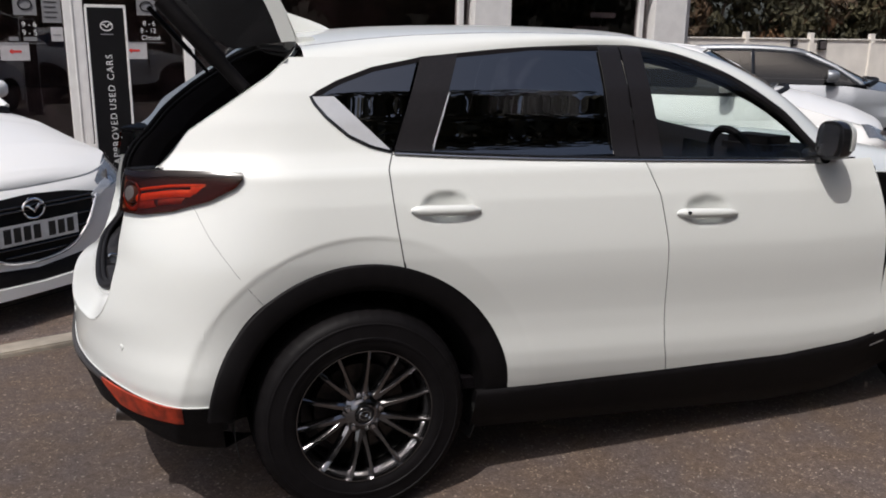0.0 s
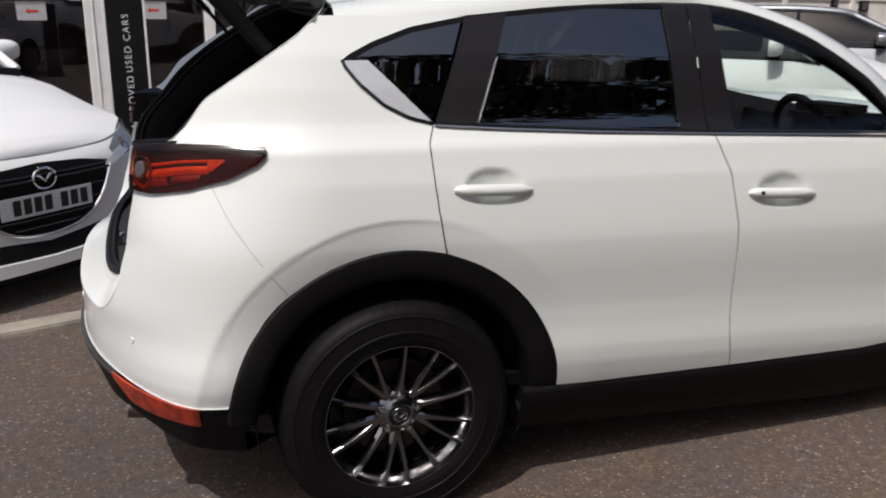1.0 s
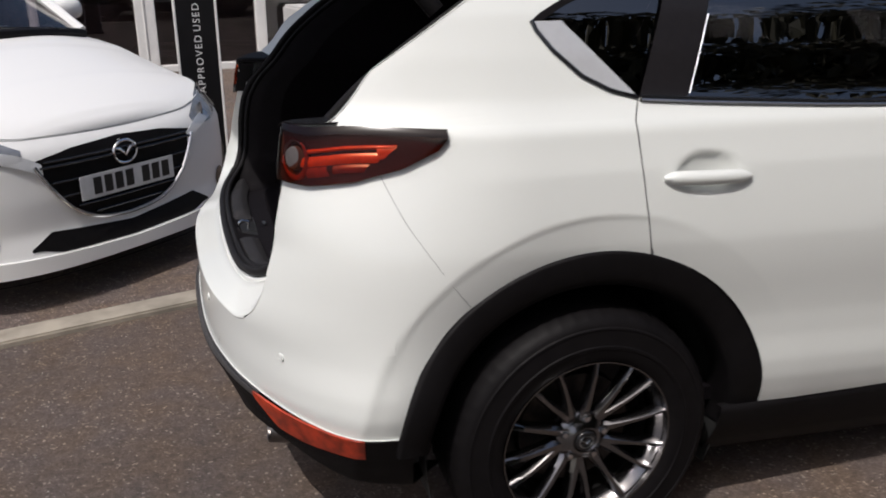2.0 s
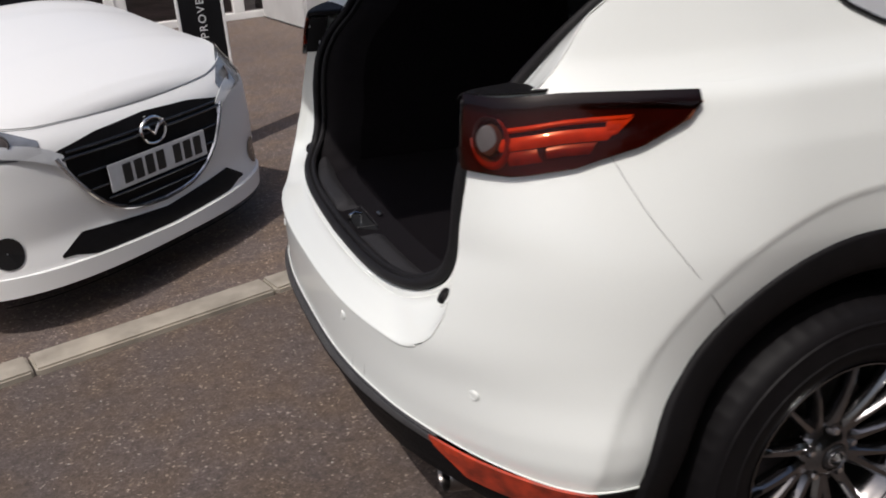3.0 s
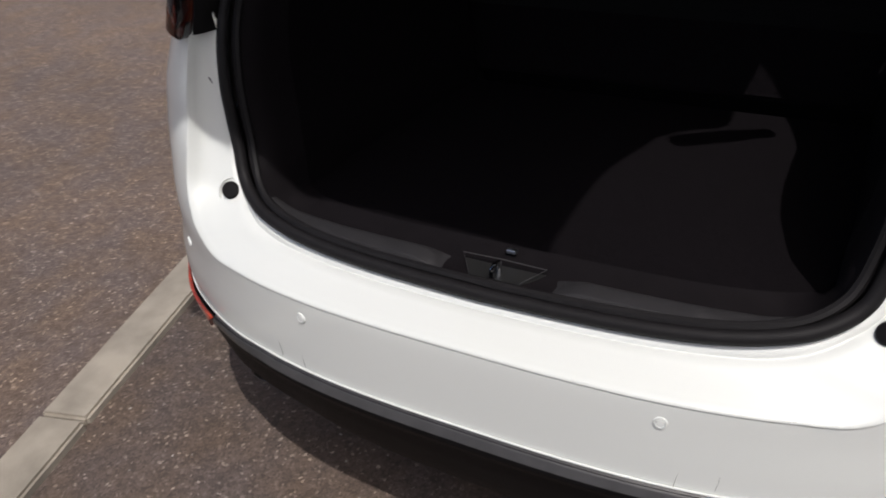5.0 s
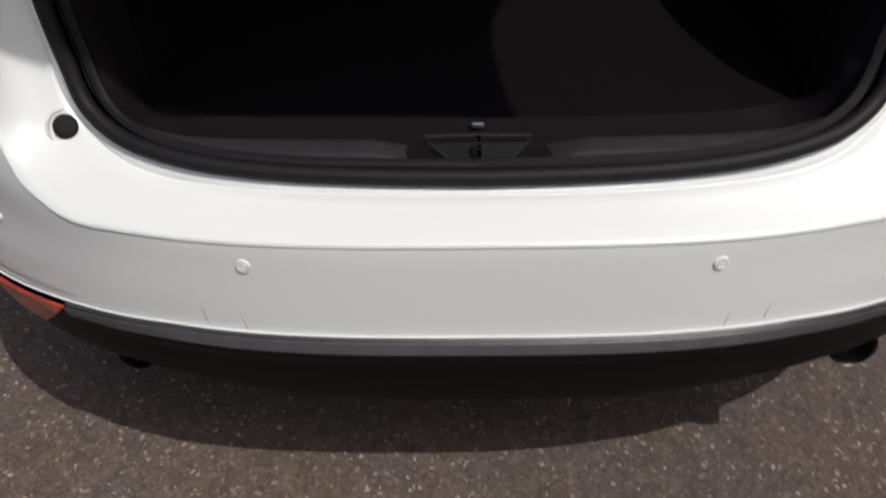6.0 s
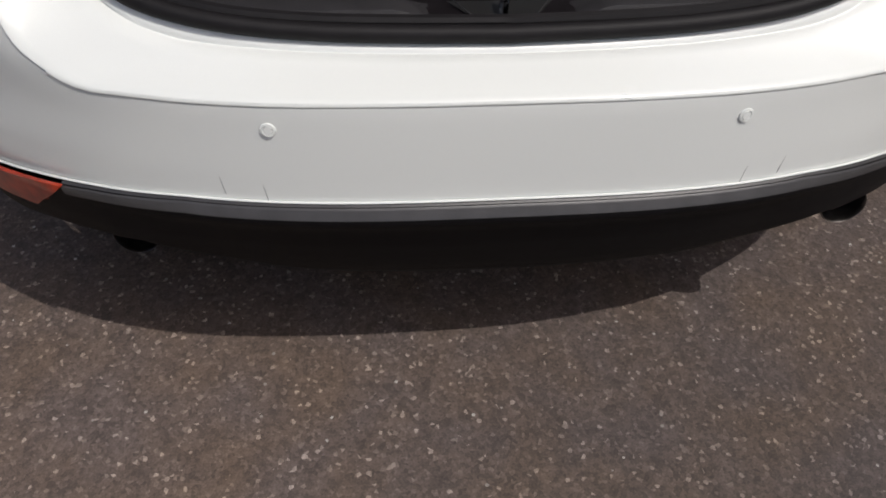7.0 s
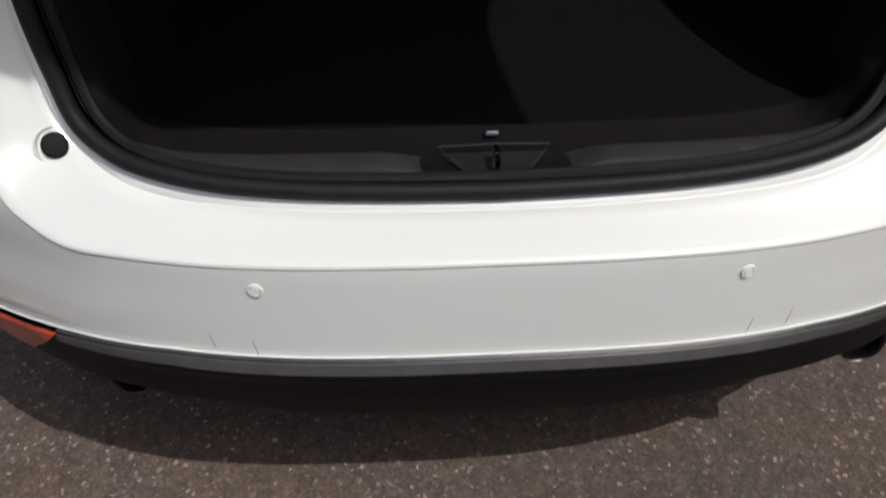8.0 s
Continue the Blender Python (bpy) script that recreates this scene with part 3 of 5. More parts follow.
    flank("rear_door_glass", level_rows(frange(1.222, 1.588, 26), rback, rfront, 20, -.005), M_PRIVACY, "dark privacy door glass", 0.0)
    zp = frange(1.205, 1.606, 26)
    mid = lambda z: (rfront(z) + ffront(z)) / 2
    flank("door_pillar_trim", level_rows(zp, rfront, lambda z: mid(z) - .003, 6, 0.0), M_PILLAR, "", .004)
    flank("door_pillar_trim", level_rows(zp, lambda z: mid(z) + .003, ffront, 6, 0.0), M_PILLAR, "", .004)
    for o in flank("front_door_glass", level_rows(frange(1.192, 1.600, 34), ffront, lambda z: max(DLO_R(z) - .03, ffront(z) + .001), 24, -.006), M_GLASS, "clear front door glass", 0.0):
        o.visible_shadow = False
    # surrounds of the side windows
    top = [surf(DLO_L(z), z, .001) for z in frange(1.433, 1.608, 40)] + [surf(DLO_R(z), z, .001) for z in frange(1.608, 1.19, 46)]
    belt = [surf(x, z, .004) for x, z in zip(frange(.118, 1.80, 40), [lin((.112, 1.246), (.309, 1.232), (.605, 1.216), (1.0, 1.202), (1.35, 1.194), (1.80, 1.184))(x) for x in frange(.118, 1.80, 40)])]
    low = [surf(DLO_L(z), z, .002) for z in frange(1.433, 1.247, 30)]
    for sg in (-1, 1):
        fl = lambda pts: [Vector((p.x, p.y * (1 if sg < 0 else -1), p.z)) for p in pts]
        inner = [Vector((p.x, p.y + .012, p.z - .014)) for p in top]
        part("window_surround", tube(fl(inner), .018, 8), M_PILLAR, suv)
        part("belt_moulding", tube(fl(belt), .009, 8), M_GLOSSBLACK, suv)
        part("belt_strip", tube(fl([p + Vector((0, -.007, -.004)) for p in belt]), .0035, 6), M_SATIN, suv)
        part("quarter_surround", tube(fl(low), .006, 6), M_GLOSSBLACK, suv)
        part("glass_channel", tube(fl([surf(rback(z) + .004, z, .002) for z in frange(1.25, 1.44, 10)]), .0012, 6), M_SATIN, suv)
        part("glass_channel", tube(fl([surf(rfront(z) - .004, z, .002) for z in frange(1.24, 1.59, 10)]), .003, 6), M_RUBBER, suv)
    # bonnet
    rows = []
    wt = lin((1.98, 1.13), (2.4, 1.09), (3.0, .98), (3.5, .86), (4.0, .80))
    for s in frange(1.99, XF + .62 * 1.2, 30):
        p = surf(s, wt(s))
        rows.append([Vector((p.x + .10 * (1 - f * f) * (1 if s < 2.3 else .6), -p.y * f, p.z + .05 * (1 - f * f) ** .7)) for f in frange(-1, 1, 21)])
    part("bonnet", grid(rows), M_WHITE, suv, solid=.004)


def build_rear_opening():
    keyO, keyI = [], []
    for y, z in ((0.0, .669), (.15, .669), (.30, .669), (.42, .669), (.52, .669), (.60, .669)):
        s = X0 - CC * math.pi / 2 if y == 0 else s_of_y(y, z)
        keyO.append(surf(s, z))
    for z in (.70, .74, .78, .83, .89, .95, 1.0, 1.05, 1.09, 1.13, 1.17):
        keyO.append(surf(s_of_y(YJ(z), z), z))
    for z in (1.20, 1.225, 1.255, 1.29, 1.325, 1.36, 1.40, 1.45, 1.50, 1.54, 1.558):
        keyO.append(surf(s_of_x(DPIL(z), z), z))
    keyO += [Vector((-.155, -.50, 1.602)), Vector((-.16, -.25, 1.618)), Vector((-.16, 0, 1.622))]
    keyI = [(-.880, 0, .707), (-.878, -.14, .710), (-.873, -.28, .717), (-.862, -.40, .729), (-.842, -.49, .745), (-.818, -.545, .763), (-.790, -.585, .795), (-.772, -.604, .85), (-.765, -.620, .92),
            (-.760, -.631, .98), (-.742, -.645, 1.06), (-.70, -.660, 1.13), (-.632, -.668, 1.20), (-.54, -.668, 1.295), (-.42, -.648, 1.385), (-.285, -.615, 1.47), (-.205, -.565, 1.535), (-.165, -.48, 1.57), (-.15, -.25, 1.585), (-.15, 0, 1.59)]
    for i, (x, y, z) in enumerate(keyI):
        near = min(max((z - 1.20) / .26, 0.0), 1.0) * min(max((1.60 - z) / .03, 0.0), 1.0)
        side = min((q for q in keyO if q.y < -.4), key=lambda q: abs(q.z - z) + abs(q.x - x))
        keyI[i] = Vector((x, y, z)).lerp(side, .74 * near)
    n = 110
    O, I = curve_points(keyO, n), curve_points([Vector(p) for p in keyI], n)
    O[0].y = I[0].y = O[-1].y = I[-1].y = 0.0
    for i in range(n):
        O[i].y = min(O[i].y, 0.0)
        I[i].y = min(I[i].y, 0.0)
    rows = []
    for f, drop, deep in ((0, 0, 0), (.03, -.001, .003), (.09, 0, .014), (.16, 0, .022), (.30, .001, .029), (.62, .004, .028), (.765, .004, .021), (.785, .0085, .019), (.82, .0085, .016), (.84, .006, .012), (1.0, .010, 0)):
        row = []
        for a, b in zip(O, I):
            side = min(max((a.z - .70) / .07, 0.0), 1.0) * min(max((1.19 - a.z) / .05, 0.0), 1.0)
            row.append(a.lerp(b, f) + Vector((drop * 1.3 + deep * side, 0, -drop * .5)))
        rows.append(row)
    ring = [[Vector(p) for p in r] for r in rows]
    flank("opening_surround", ring[::-1], M_WHITE, "white painted tailgate opening", solid=.002)
    edge = [p + Vector((.0026, 0, -.0022)) for p in O if p.z < .684]
    edge = [Vector((p.x, -p.y, p.z)) for p in edge[:0:-1]] + edge
    part("bumper_edge", tube(edge, .0046, 12), M_WHITE, suv)
    # seal: two rubber lips round the whole opening
    left = [Vector((p.x, -p.y, p.z)) for p in I]
    loop = I + left[::-1][1:]
    cen = Vector((-.45, 0, 1.15))

    def inset(p, d, fwd):
        v = (cen - p)
        v.x *= .25
        return p + v.normalized() * d + Vector((fwd, 0, 0))
    part("tailgate_seal", tube([inset(p, .012, .003) for p in loop], .013, 10, False), M_SEAL, suv, "black rubber tailgate seal")
    part("inner_seal_lip", tube([inset(p, .036 - .012 * min(max((.80 - p.z) / .06, 0), 1),  .017) for p in loop], .009, 8, False), M_SEAL, suv)
    # inner trim and luggage space, lofted forward from the opening
    rows = []
    for d, fw in ((.026, .012), (.05, .035), (.062, .075), (.075, .14)):
        rows.append([inset(p, d, fw) for p in loop])
    for r in rows[1:]:
        for p, q in zip(r, I + left[::-1][1:]):
            if q.z < .80:
                w = min(1.0, (.80 - q.z) / .05)
                p.z += (min(p.z, .722) - p.z) * w
    end = []
    for p in rows[-1]:
        end.append(Vector((.10, p.y * .93, max(p.z, .737) if p.z < 1.0 else p.z)))
    rows.append([a.lerp(b, .3) for a, b in zip(rows[-1], end)])
    rows.append(end)
    for r in rows[3:]:
        for p in r:
            if p.z < .80 and abs(p.y) < .56:
                p.z = .737
    part("luggage_trim", grid(rows[:4], flip=True), M_TRIM, suv, "dark plastic luggage area trim")
    part("luggage_lining", grid(rows[3:], flip=True), M_CARPET, suv, "black carpeted luggage area")
    # sill plate behind the seal, dipping at the latch
    rows = []
    for y in sorted(set(frange(-.56, .56, 57) + [-.122, -.096, -.094, .094, .096, .122])):
        xb = -.852 + .10 * abs(y) ** 2.2 + .25 * max(abs(y) - .32, 0) ** 1.7
        zb = .718 + .10 * max(abs(y) - .28, 0) ** 1.2
        e = .5 * max(abs(y) - .44, 0) ** 1.4
        k = 1 - min(max((abs(y) - .090) / .060, 0), 1)
        rows.append([(xb, y, zb - .01), (xb + .006, y, zb + .012 - .010 * k), (xb + .012, y, .741 + e - .024 * k), (xb + .040, y, .746 + e - .034 * k), (xb + .050, y, .743 + e - .030 * k), (xb + .068, y, .732 - .012 * k)])
    part("sill_plate", grid(rows), M_SILL, suv, "grained plastic load sill plate")
    part("latch_recess", poly([(-.828, -.048, .7205), (-.828, .048, .7205), (-.778, .079, .7205), (-.778, -.079, .7205)], (0, 0, .004)), M_INK, suv, "black latch recess")
    part("recess_edge", tube([(-.828, -.048, .726), (-.783, -.081, .738), (-.782, 0, .739), (-.783, .081, .738), (-.828, .048, .726)], .0012, 6), M_STEP, suv)
    part("striker", tube([(-.834, 0, .718), (-.834, 0, .746), (-.822, 0, .750), (-.804, 0, .746), (-.804, 0, .718)], .005, 8), M_CHROME, suv, "bright steel latch striker")
    part("cargo_hook", box(-.757, -.746, -.010, .010, .737, .745, .002), M_SATIN, suv)
    # rubber stops beside the opening
    ks, fs = min(((q, f) for q in range(n) for f in frange(.1, .9, 17)), key=lambda c: ((O[c[0]].lerp(I[c[0]], c[1]) - Vector((-.786, -.6114, .7614))).yz).length)
    seat_at = O[ks].lerp(I[ks], fs) + Vector((.031, 0, .004))
    kd = min(range(n), key=lambda q: abs(O[q].z - 1.014) + (1 if O[q].x > -.5 else 0))
    slot = [O[kd].lerp(I[kd], f) + Vector((.0285, 0, 0)) for f in (.35, .40, .45)]
    nrm = (I[ks + 3] - I[ks - 3]).cross(I[ks] - O[ks]).normalized()
    nrm = ((-nrm if nrm.x > 0 else nrm) + Vector((-.5, .35, 0))).normalized()
    # closing plate behind the corner where bumper, quarter and surround meet
    zj = lin((.48, .671), (.60, .664), (.645, .684), (.675, .704), (.705, .742))
    rows = [[surf(s_of_y(y, .64 + (zj(y) - .64) * v), .64 + (zj(y) - .64) * v, -.0035) for y in frange(.48, .70, 22)] for v in frange(0, 1, 8)]
    flank("corner_plate", rows, M_WHITE)
    here = {-1: seat_at, 1: Vector((seat_at.x, -seat_at.y, seat_at.z))}
    for sg in (-1, 1):
        bm = lathe([(0, .012), (.015, .011), (.0182, .007), (.019, -.02), (0, -.02)], "x", 20)
        nv = Vector((nrm.x, nrm.y * (1 if sg < 0 else -1), nrm.z))
        moved(bm, Matrix.Translation(here[sg]) @ nv.to_track_quat("X", "Z").to_matrix().to_4x4())
        cup = lathe([(.020, -.010), (.0235, -.002), (.026, .0012), (.029, -.002)], "x", 24)
        moved(cup, Matrix.Translation(here[sg]) @ nv.to_track_quat("X", "Z").to_matrix().to_4x4())
        part("stop_socket", cup, M_WHITE, suv)
        part("rubber_stop", bm, M_RUBBER, suv, "black rubber tailgate stop")
        part("drain_slot", tube([Vector((p.x, -sg * p.y, p.z)) for p in slot], .0012, 6), M_STEP, suv)


def build_lamps():
    a, b = s_of_x(-.371, 1.18), s_of_y(.690, 1.12)
    xlo = lin((-.80, 1.062), (-.735, 1.062), (-.68, 1.058), (-.58, 1.069), (-.475, 1.101), (-.394, 1.145), (-.371, 1.172))
    xhi = lin((-.80, 1.186), (-.60, 1.193), (-.371, 1.187))
    ss = frange(b, a, 60)

    def nib(s, r):
        e = min(max(1 - (s - b) / .042, 0.0), 1.0)
        return r * (1 - math.sqrt(1 - e * e))
    zl = lambda s: xlo(surf(s, 1.12).x) + nib(s, .038)
    zh = lambda s: xhi(surf(s, 1.12).x) - nib(s, .014)
    grow = lambda s: min(max((s - b) / .20, 0.0), 1.0)
    proud = lambda s: .019 - nib(s, .013)
    for sg in (-1, 1):
        def put(name, rows, m, lab="", solid=0.0):
            return part(name, grid(mirrored(rows, sg), flip=sg > 0), m, lamp if name != "tail_lamp" else suv, lab, solid=solid)
        lamp = put("tail_lamp", column_rows(ss, zl, zh, 12, .004), M_LAMPDARK, "dark red rear lamp cluster", .003)
        edge = [surf(s, zl(s), .004) for s in ss]
        rim = [[surf(s, zl(s), o) for s in ss] for o in (-.004, .017)]
        put("lamp_edge", rim, M_GLOSSBLACK)
        # bright light signature: a long closed C with a dark slot
        s0, s1 = s_of_y(.812, 1.12), s_of_x(-.500, 1.12)
        L = s1 - s0
        up = lambda s: zh(s) - .030

        def band(name, a0, a1, t0, t1, off, m, lab="", slant=0.0):
            rows_ = []
            for v in frange(0, 1, 7):
                row = []
                for u in frange(0, 1, 22):
                    s = a0 + (a1 + slant * v - a0) * u
                    row.append(surf(s, up(s) - .016 + .014 * (s - s0) / L + t0 + (t1 - t0) * v, off + .005 * math.sin(math.pi * v)))
                rows_.append(row)
            put(name, rows_, m, lab, .004)
        band("light_bar", s0 + .03 * L, s1, -.013, -.003, .009, M_LAMPRED, "red light bar", .05 * L)
        band("light_bar", s0 - .02, s1 - .10 * L, -.044, -.021, .009, M_LAMPRED, "red light bar", .08 * L)
        band("light_bar", s1 - .10 * L, s1 - .05 * L, -.036, -.007, .0092, M_LAMPRED, "red light bar", .10 * L)
        band("lower_reflector", s0 + .02, s0 + .40 * L, -.070, -.046, .008, M_LAMPDEEP, "", -.02)
        band("lower_reflector", s0 + .44 * L, s0 + .78 * L, -.066, -.046, .008, M_LAMPDEEP, "", .02)
        # round lamp at the inner end
        c = surf(s_of_y(.784, 1.12), 1.120, .013)
        nrm = Vector((-.80, -.6, 0)).normalized()
        turn = nrm.to_track_quat("X", "Z").to_matrix().to_4x4()
        at = Matrix.Translation(c) @ turn
        bowl = moved(lathe([(.046, -.004), (.044, .003), (.040, .002), (.030, -.008)], "x", 32), at)
        arc = moved(tube([(.001, .047 * math.cos(a_), .047 * math.sin(a_)) for a_ in frange(radians(-185), radians(55), 30)], [.0015 + .0065 * math.sin(math.pi * q) for q in frange(0, 1, 30)], 8), at)
        disc = moved(lathe([(.0, .0125), (.018, .012), (.026, .0105), (.0285, .004), (.029, -.006)], "x", 28), at)
        for bm, nm, m in ((bowl, "lamp_bowl", M_LAMPDARK), (arc, "lamp_ring", M_LAMPARC), (disc, "reversing_light", M_LAMPGREY)):
            if sg > 0:
                for v in bm.verts:
                    v.co.y *= -1
            part(nm, bm, m, lamp)
        # black upper trim and the lens over all
        put("upper_trim", [[surf(s, zh(s) + .006 + .006 * (1 - grow(s)) - (.014 + .008 * grow(s)) * v, proud(s) - .001) for s in ss] for v in (1, .66, .33, 0)], M_LAMPBLACK, "", .012)
        put("trim_cap", [[surf(s, zh(s) + .0125 + (.003 if o < 0 else 0), o) for s in ss[:34]] for o in (.018, -.01, -.09)], M_PLASTIC, "", .003)
        lens = put("lens", [[surf(s, zl(s) + .001 + (zh(s) - .003 - .011 * grow(s) - zl(s)) * v, proud(s) + .003 * math.sin(math.pi * v)) for s in ss] for v in frange(0, 1, 12)], M_REDLENS, "glossy smoked red lens")
        lens.visible_shadow = False
        cap = [[surf(s_of_y(y, z), z, o) for y, o in ((.672, -.055), (.676, -.012), (.684, .004))] for z in frange(1.075, 1.184, 8)]
        put("inner_cap", cap, M_PLASTIC, "", .004)
        # low red reflector in the bumper, cut on the slant at its inner end
        rows = []
        for v in frange(0, 1, 7):
            sa, sb = s_of_y(.705 - .045 * v, .45), s_of_x(-.588, .43)
            row = []
            for u in frange(0, 1, 26):
                s = sa + (sb - sa) * u
                lo_, hi_ = lin((0, .432), (.12, .402), (.40, .390), (1, .390))(u), EDGE(s) + .003
                row.append(surf(s, lo_ + (hi_ - lo_) * v, .0045 + .0075 * max(0, 1 - u * 1.6), True, RV))
            rows.append(row)
        part("rear_reflector", grid(mirrored(rows, sg), flip=sg > 0), M_REFLECTOR, suv, "bright red rear reflector", solid=.006)
        # seam between bumper and quarter panel
        seam = [surf(s_of_x(x_, z_), z_, .0004) for x_, z_ in ((-.525, 1.082), (-.508, 1.04), (-.485, .99), (-.455, .94), (-.41, .875), (-.37, .82), (-.325, .765))]
        part("shut_line", tube([Vector((p.x, p.y * (1 if sg < 0 else -1), p.z)) for p in curve_points(seam, 20)], .0005, 5), M_GAP, suv)
        # parking sensors and the towing flap lines
        for y, z in ((.3395, .628), (.750, .612)):
            p = surf(s_of_y(y, z), z, .0)
            q = surf(s_of_y(y, z), z, .1)
            t = (q - p).normalized().to_track_quat("X", "Z").to_matrix().to_4x4()
            bm = lathe([(0, .0030), (.0062, .0030), (.0070, .0010), (.0080, .0030), (.0105, .0026), (.0122, -.003)], "x", 24)
            moved(bm, Matrix.Translation(p) @ t)
            if sg > 0:
                for v in bm.verts:
                    v.co.y *= -1
            part("parking_sensor", bm, M_WHITE, suv, "round white parking sensor")
        near = .013 if sg > 0 else 0.0
        for (ya, za), (yb, zb) in (((.367, .503), (.371, .531)), ((.429, .510), (.433, .540))):
            pts = [surf(s_of_y(ya - near + (yb - ya) * f, za), za + (zb - za) * f, .0003) for f in frange(0, 1, 6)]
            if sg > 0:
                pts = [Vector((p.x, -p.y, p.z)) for p in pts]
            part("tow_flap_gap", tube(pts, [.0004, .0004, .0003, .0003, .0002, .0002], 5), M_GAP, suv)


build_flanks()
build_glasshouse()
build_rear_opening()
build_lamps()


def build_wheel(cx, sg):
    w = new("wheel")
    w.parent = suv
    w.matrix_basis = pose(cx - .008, sg * .778, HUB, 0, 0, 0 if sg < 0 else 180)
    return w


def wheel_parts(w):
    """Built once facing -y; the other wheels share these meshes."""
    out = []
    prof = [(.222, -.105), (.236, -.118), (.255, -.124), (.30, -.126), (.335, -.117), (.352, -.10), (.359, -.07)]
    for g in (-.055, -.015, .025, .065):
        prof += [(.360, g - .022), (.360, g - .003), (.353, g - .001), (.353, g + .005)]
    prof += [(.359, .09), (.345, .112), (.30, .118), (.24, .11), (.222, .10)]
    prof = prof[:3] + [(.268, -.1255), (.270, -.128), (.277, -.1282), (.279, -.126), (.318, -.1225), (.320, -.1245), (.324, -.1235), (.326, -.120)] + prof[4:]
    tyre = lathe(prof, "y", 180)
    for v in tyre.verts:
        r, k = math.hypot(v.co.x, v.co.z), round(math.atan2(v.co.z, v.co.x) / (2 * math.pi) * 180)
        if r > .345 and abs(v.co.y) > .058 and (k + (1 if v.co.y > 0 else 0)) % 3 == 0:
            v.co.x *= (r - .003) / r
            v.co.z *= (r - .003) / r
    out.append(("tyre", tyre, M_RUBBER, "black rubber tyre"))
    out.append(("rim", lathe([(.234, -.112), (.2315, -.120), (.228, -.1195), (.225, -.108), (.218, -.092), (.212, -.085), (.205, -.06), (.20, .02), (.205, .10)], "y", 72), M_RIM, "dark gunmetal alloy rim"))
    out.append(("rim_barrel", lathe([(.203, -.05), (.198, .03), (.12, .035), (.05, .03), (.05, -.02)], "y", 48), M_RIMDARK, ""))
    out.append(("brake_disc", lathe([(.06, -.03), (.155, -.03), (.158, -.022), (.158, .0), (.06, .0)], "y", 48), M_DISC, "worn steel brake disc"))
    out.append(("hub_ring", lathe([(.077, -.050), (.075, -.070), (.069, -.080), (.058, -.0855), (.048, -.092), (.040, -.1005), (.034, -.1015), (.030, -.098), (.030, -.08)], "y", 60), M_RIM, ""))
    out.append(("centre_cap", lathe([(0, -.104), (.020, -.105), (.025, -.104), (.027, -.1015), (.029, -.102), (.030, -.098)], "y", 32), M_GLOSSBLACK, ""))
    # winged emblem as a plain shape on the cap
    bm = tube([(-.016, -.1066, .006), (-.008, -.1066, .004), (0, -.1066, -.005), (.008, -.1066, .004), (.016, -.1066, .006)], .0018, 6)
    tube([(.019 * math.cos(a), -.1066, .016 * math.sin(a)) for a in frange(0, 2 * math.pi, 24)], .0017, 6, False, bm)
    out.append(("cap_emblem", bm, M_CHROME, ""))
    # a spoke: slim, twisting blade from hub to rim
    def spoke(skew):
        rows = []
        for f in frange(0, 1, 13):
            r = .055 + f * .173
            hw = .0085 + .0030 * f + .012 * (1 - f) ** 3
            y0 = -.080 - .030 * math.sin(f * 1.45)
            off = skew * .010 * (1 - f) ** 2
            tw = .55 - f
            rows.append([(off - hw, y0 + .027, r), (off - hw * .98, y0 + .006 + .004 * tw, r), (off - hw * .45, y0 - .004 + .002 * tw, r), (off + hw * .40, y0 - .002 - .003 * tw, r), (off + hw * .98, y0 + .008 - .005 * tw, r), (off + hw, y0 + .027, r)])
        return grid(rows)
    meshes = []
    for ob_name, bm, m, lab in out:
        o = part(ob_name, bm, m, w, lab)
        meshes.append(o)
    kinds = []
    fan = (30.5, 49.5, 76)
    for i, sk in enumerate((1, -1, 0.0)):
        first = part("spoke", spoke(sk), M_RIM, w)
        first.matrix_basis = pose(0, 0, 0, 0, fan[i], 0)
        kinds.append(first)
        meshes.append(first)
    for g in range(1, 5):
        for i in range(3):
            o = new("spoke", kinds[i].data)
            o.parent = w
            o.matrix_basis = pose(0, 0, 0, 0, 72 * g + fan[i], 0)
            meshes.append(o)
    nut = part("wheel_nut", moved(lathe([(0, -.096), (.0075, -.096), (.009, -.092), (.009, -.08)], "y", 6), pose(0, 0, 0, 0, -86, 0) @ pose(.058, 0, 0)), M_CHROME, w)
    meshes.append(nut)
    for g in range(1, 5):
        o = new("wheel_nut", nut.data)
        o.parent = w
        o.matrix_basis = pose(0, 0, 0, 0, 72 * g, 0)
        meshes.append(o)
    well = part("wheel_nut_recess", moved(lathe([(.0105, -.0865), (.0145, -.0862), (.0155, -.0890), (.0130, -.0895), (.0105, -.0865)], "y", 24), pose(0, 0, 0, 0, -86, 0) @ pose(.058, 0, 0)), M_RIM, w)
    meshes.append(well)
    for g in range(1, 5):
        o = new("wheel_nut_recess", well.data)
        o.parent = w
        o.matrix_basis = pose(0, 0, 0, 0, 72 * g, 0)
        meshes.append(o)
    return meshes


first_wheel = build_wheel(0.0, -1)
first_parts = wheel_parts(first_wheel)
for cx, sg in ((WB, -1), (0.0, 1), (WB, 1)):
    w2 = build_wheel(cx, sg)
    for o in first_parts:
        c = o.copy()
        scene.collection.objects.link(c)
        c.parent = w2


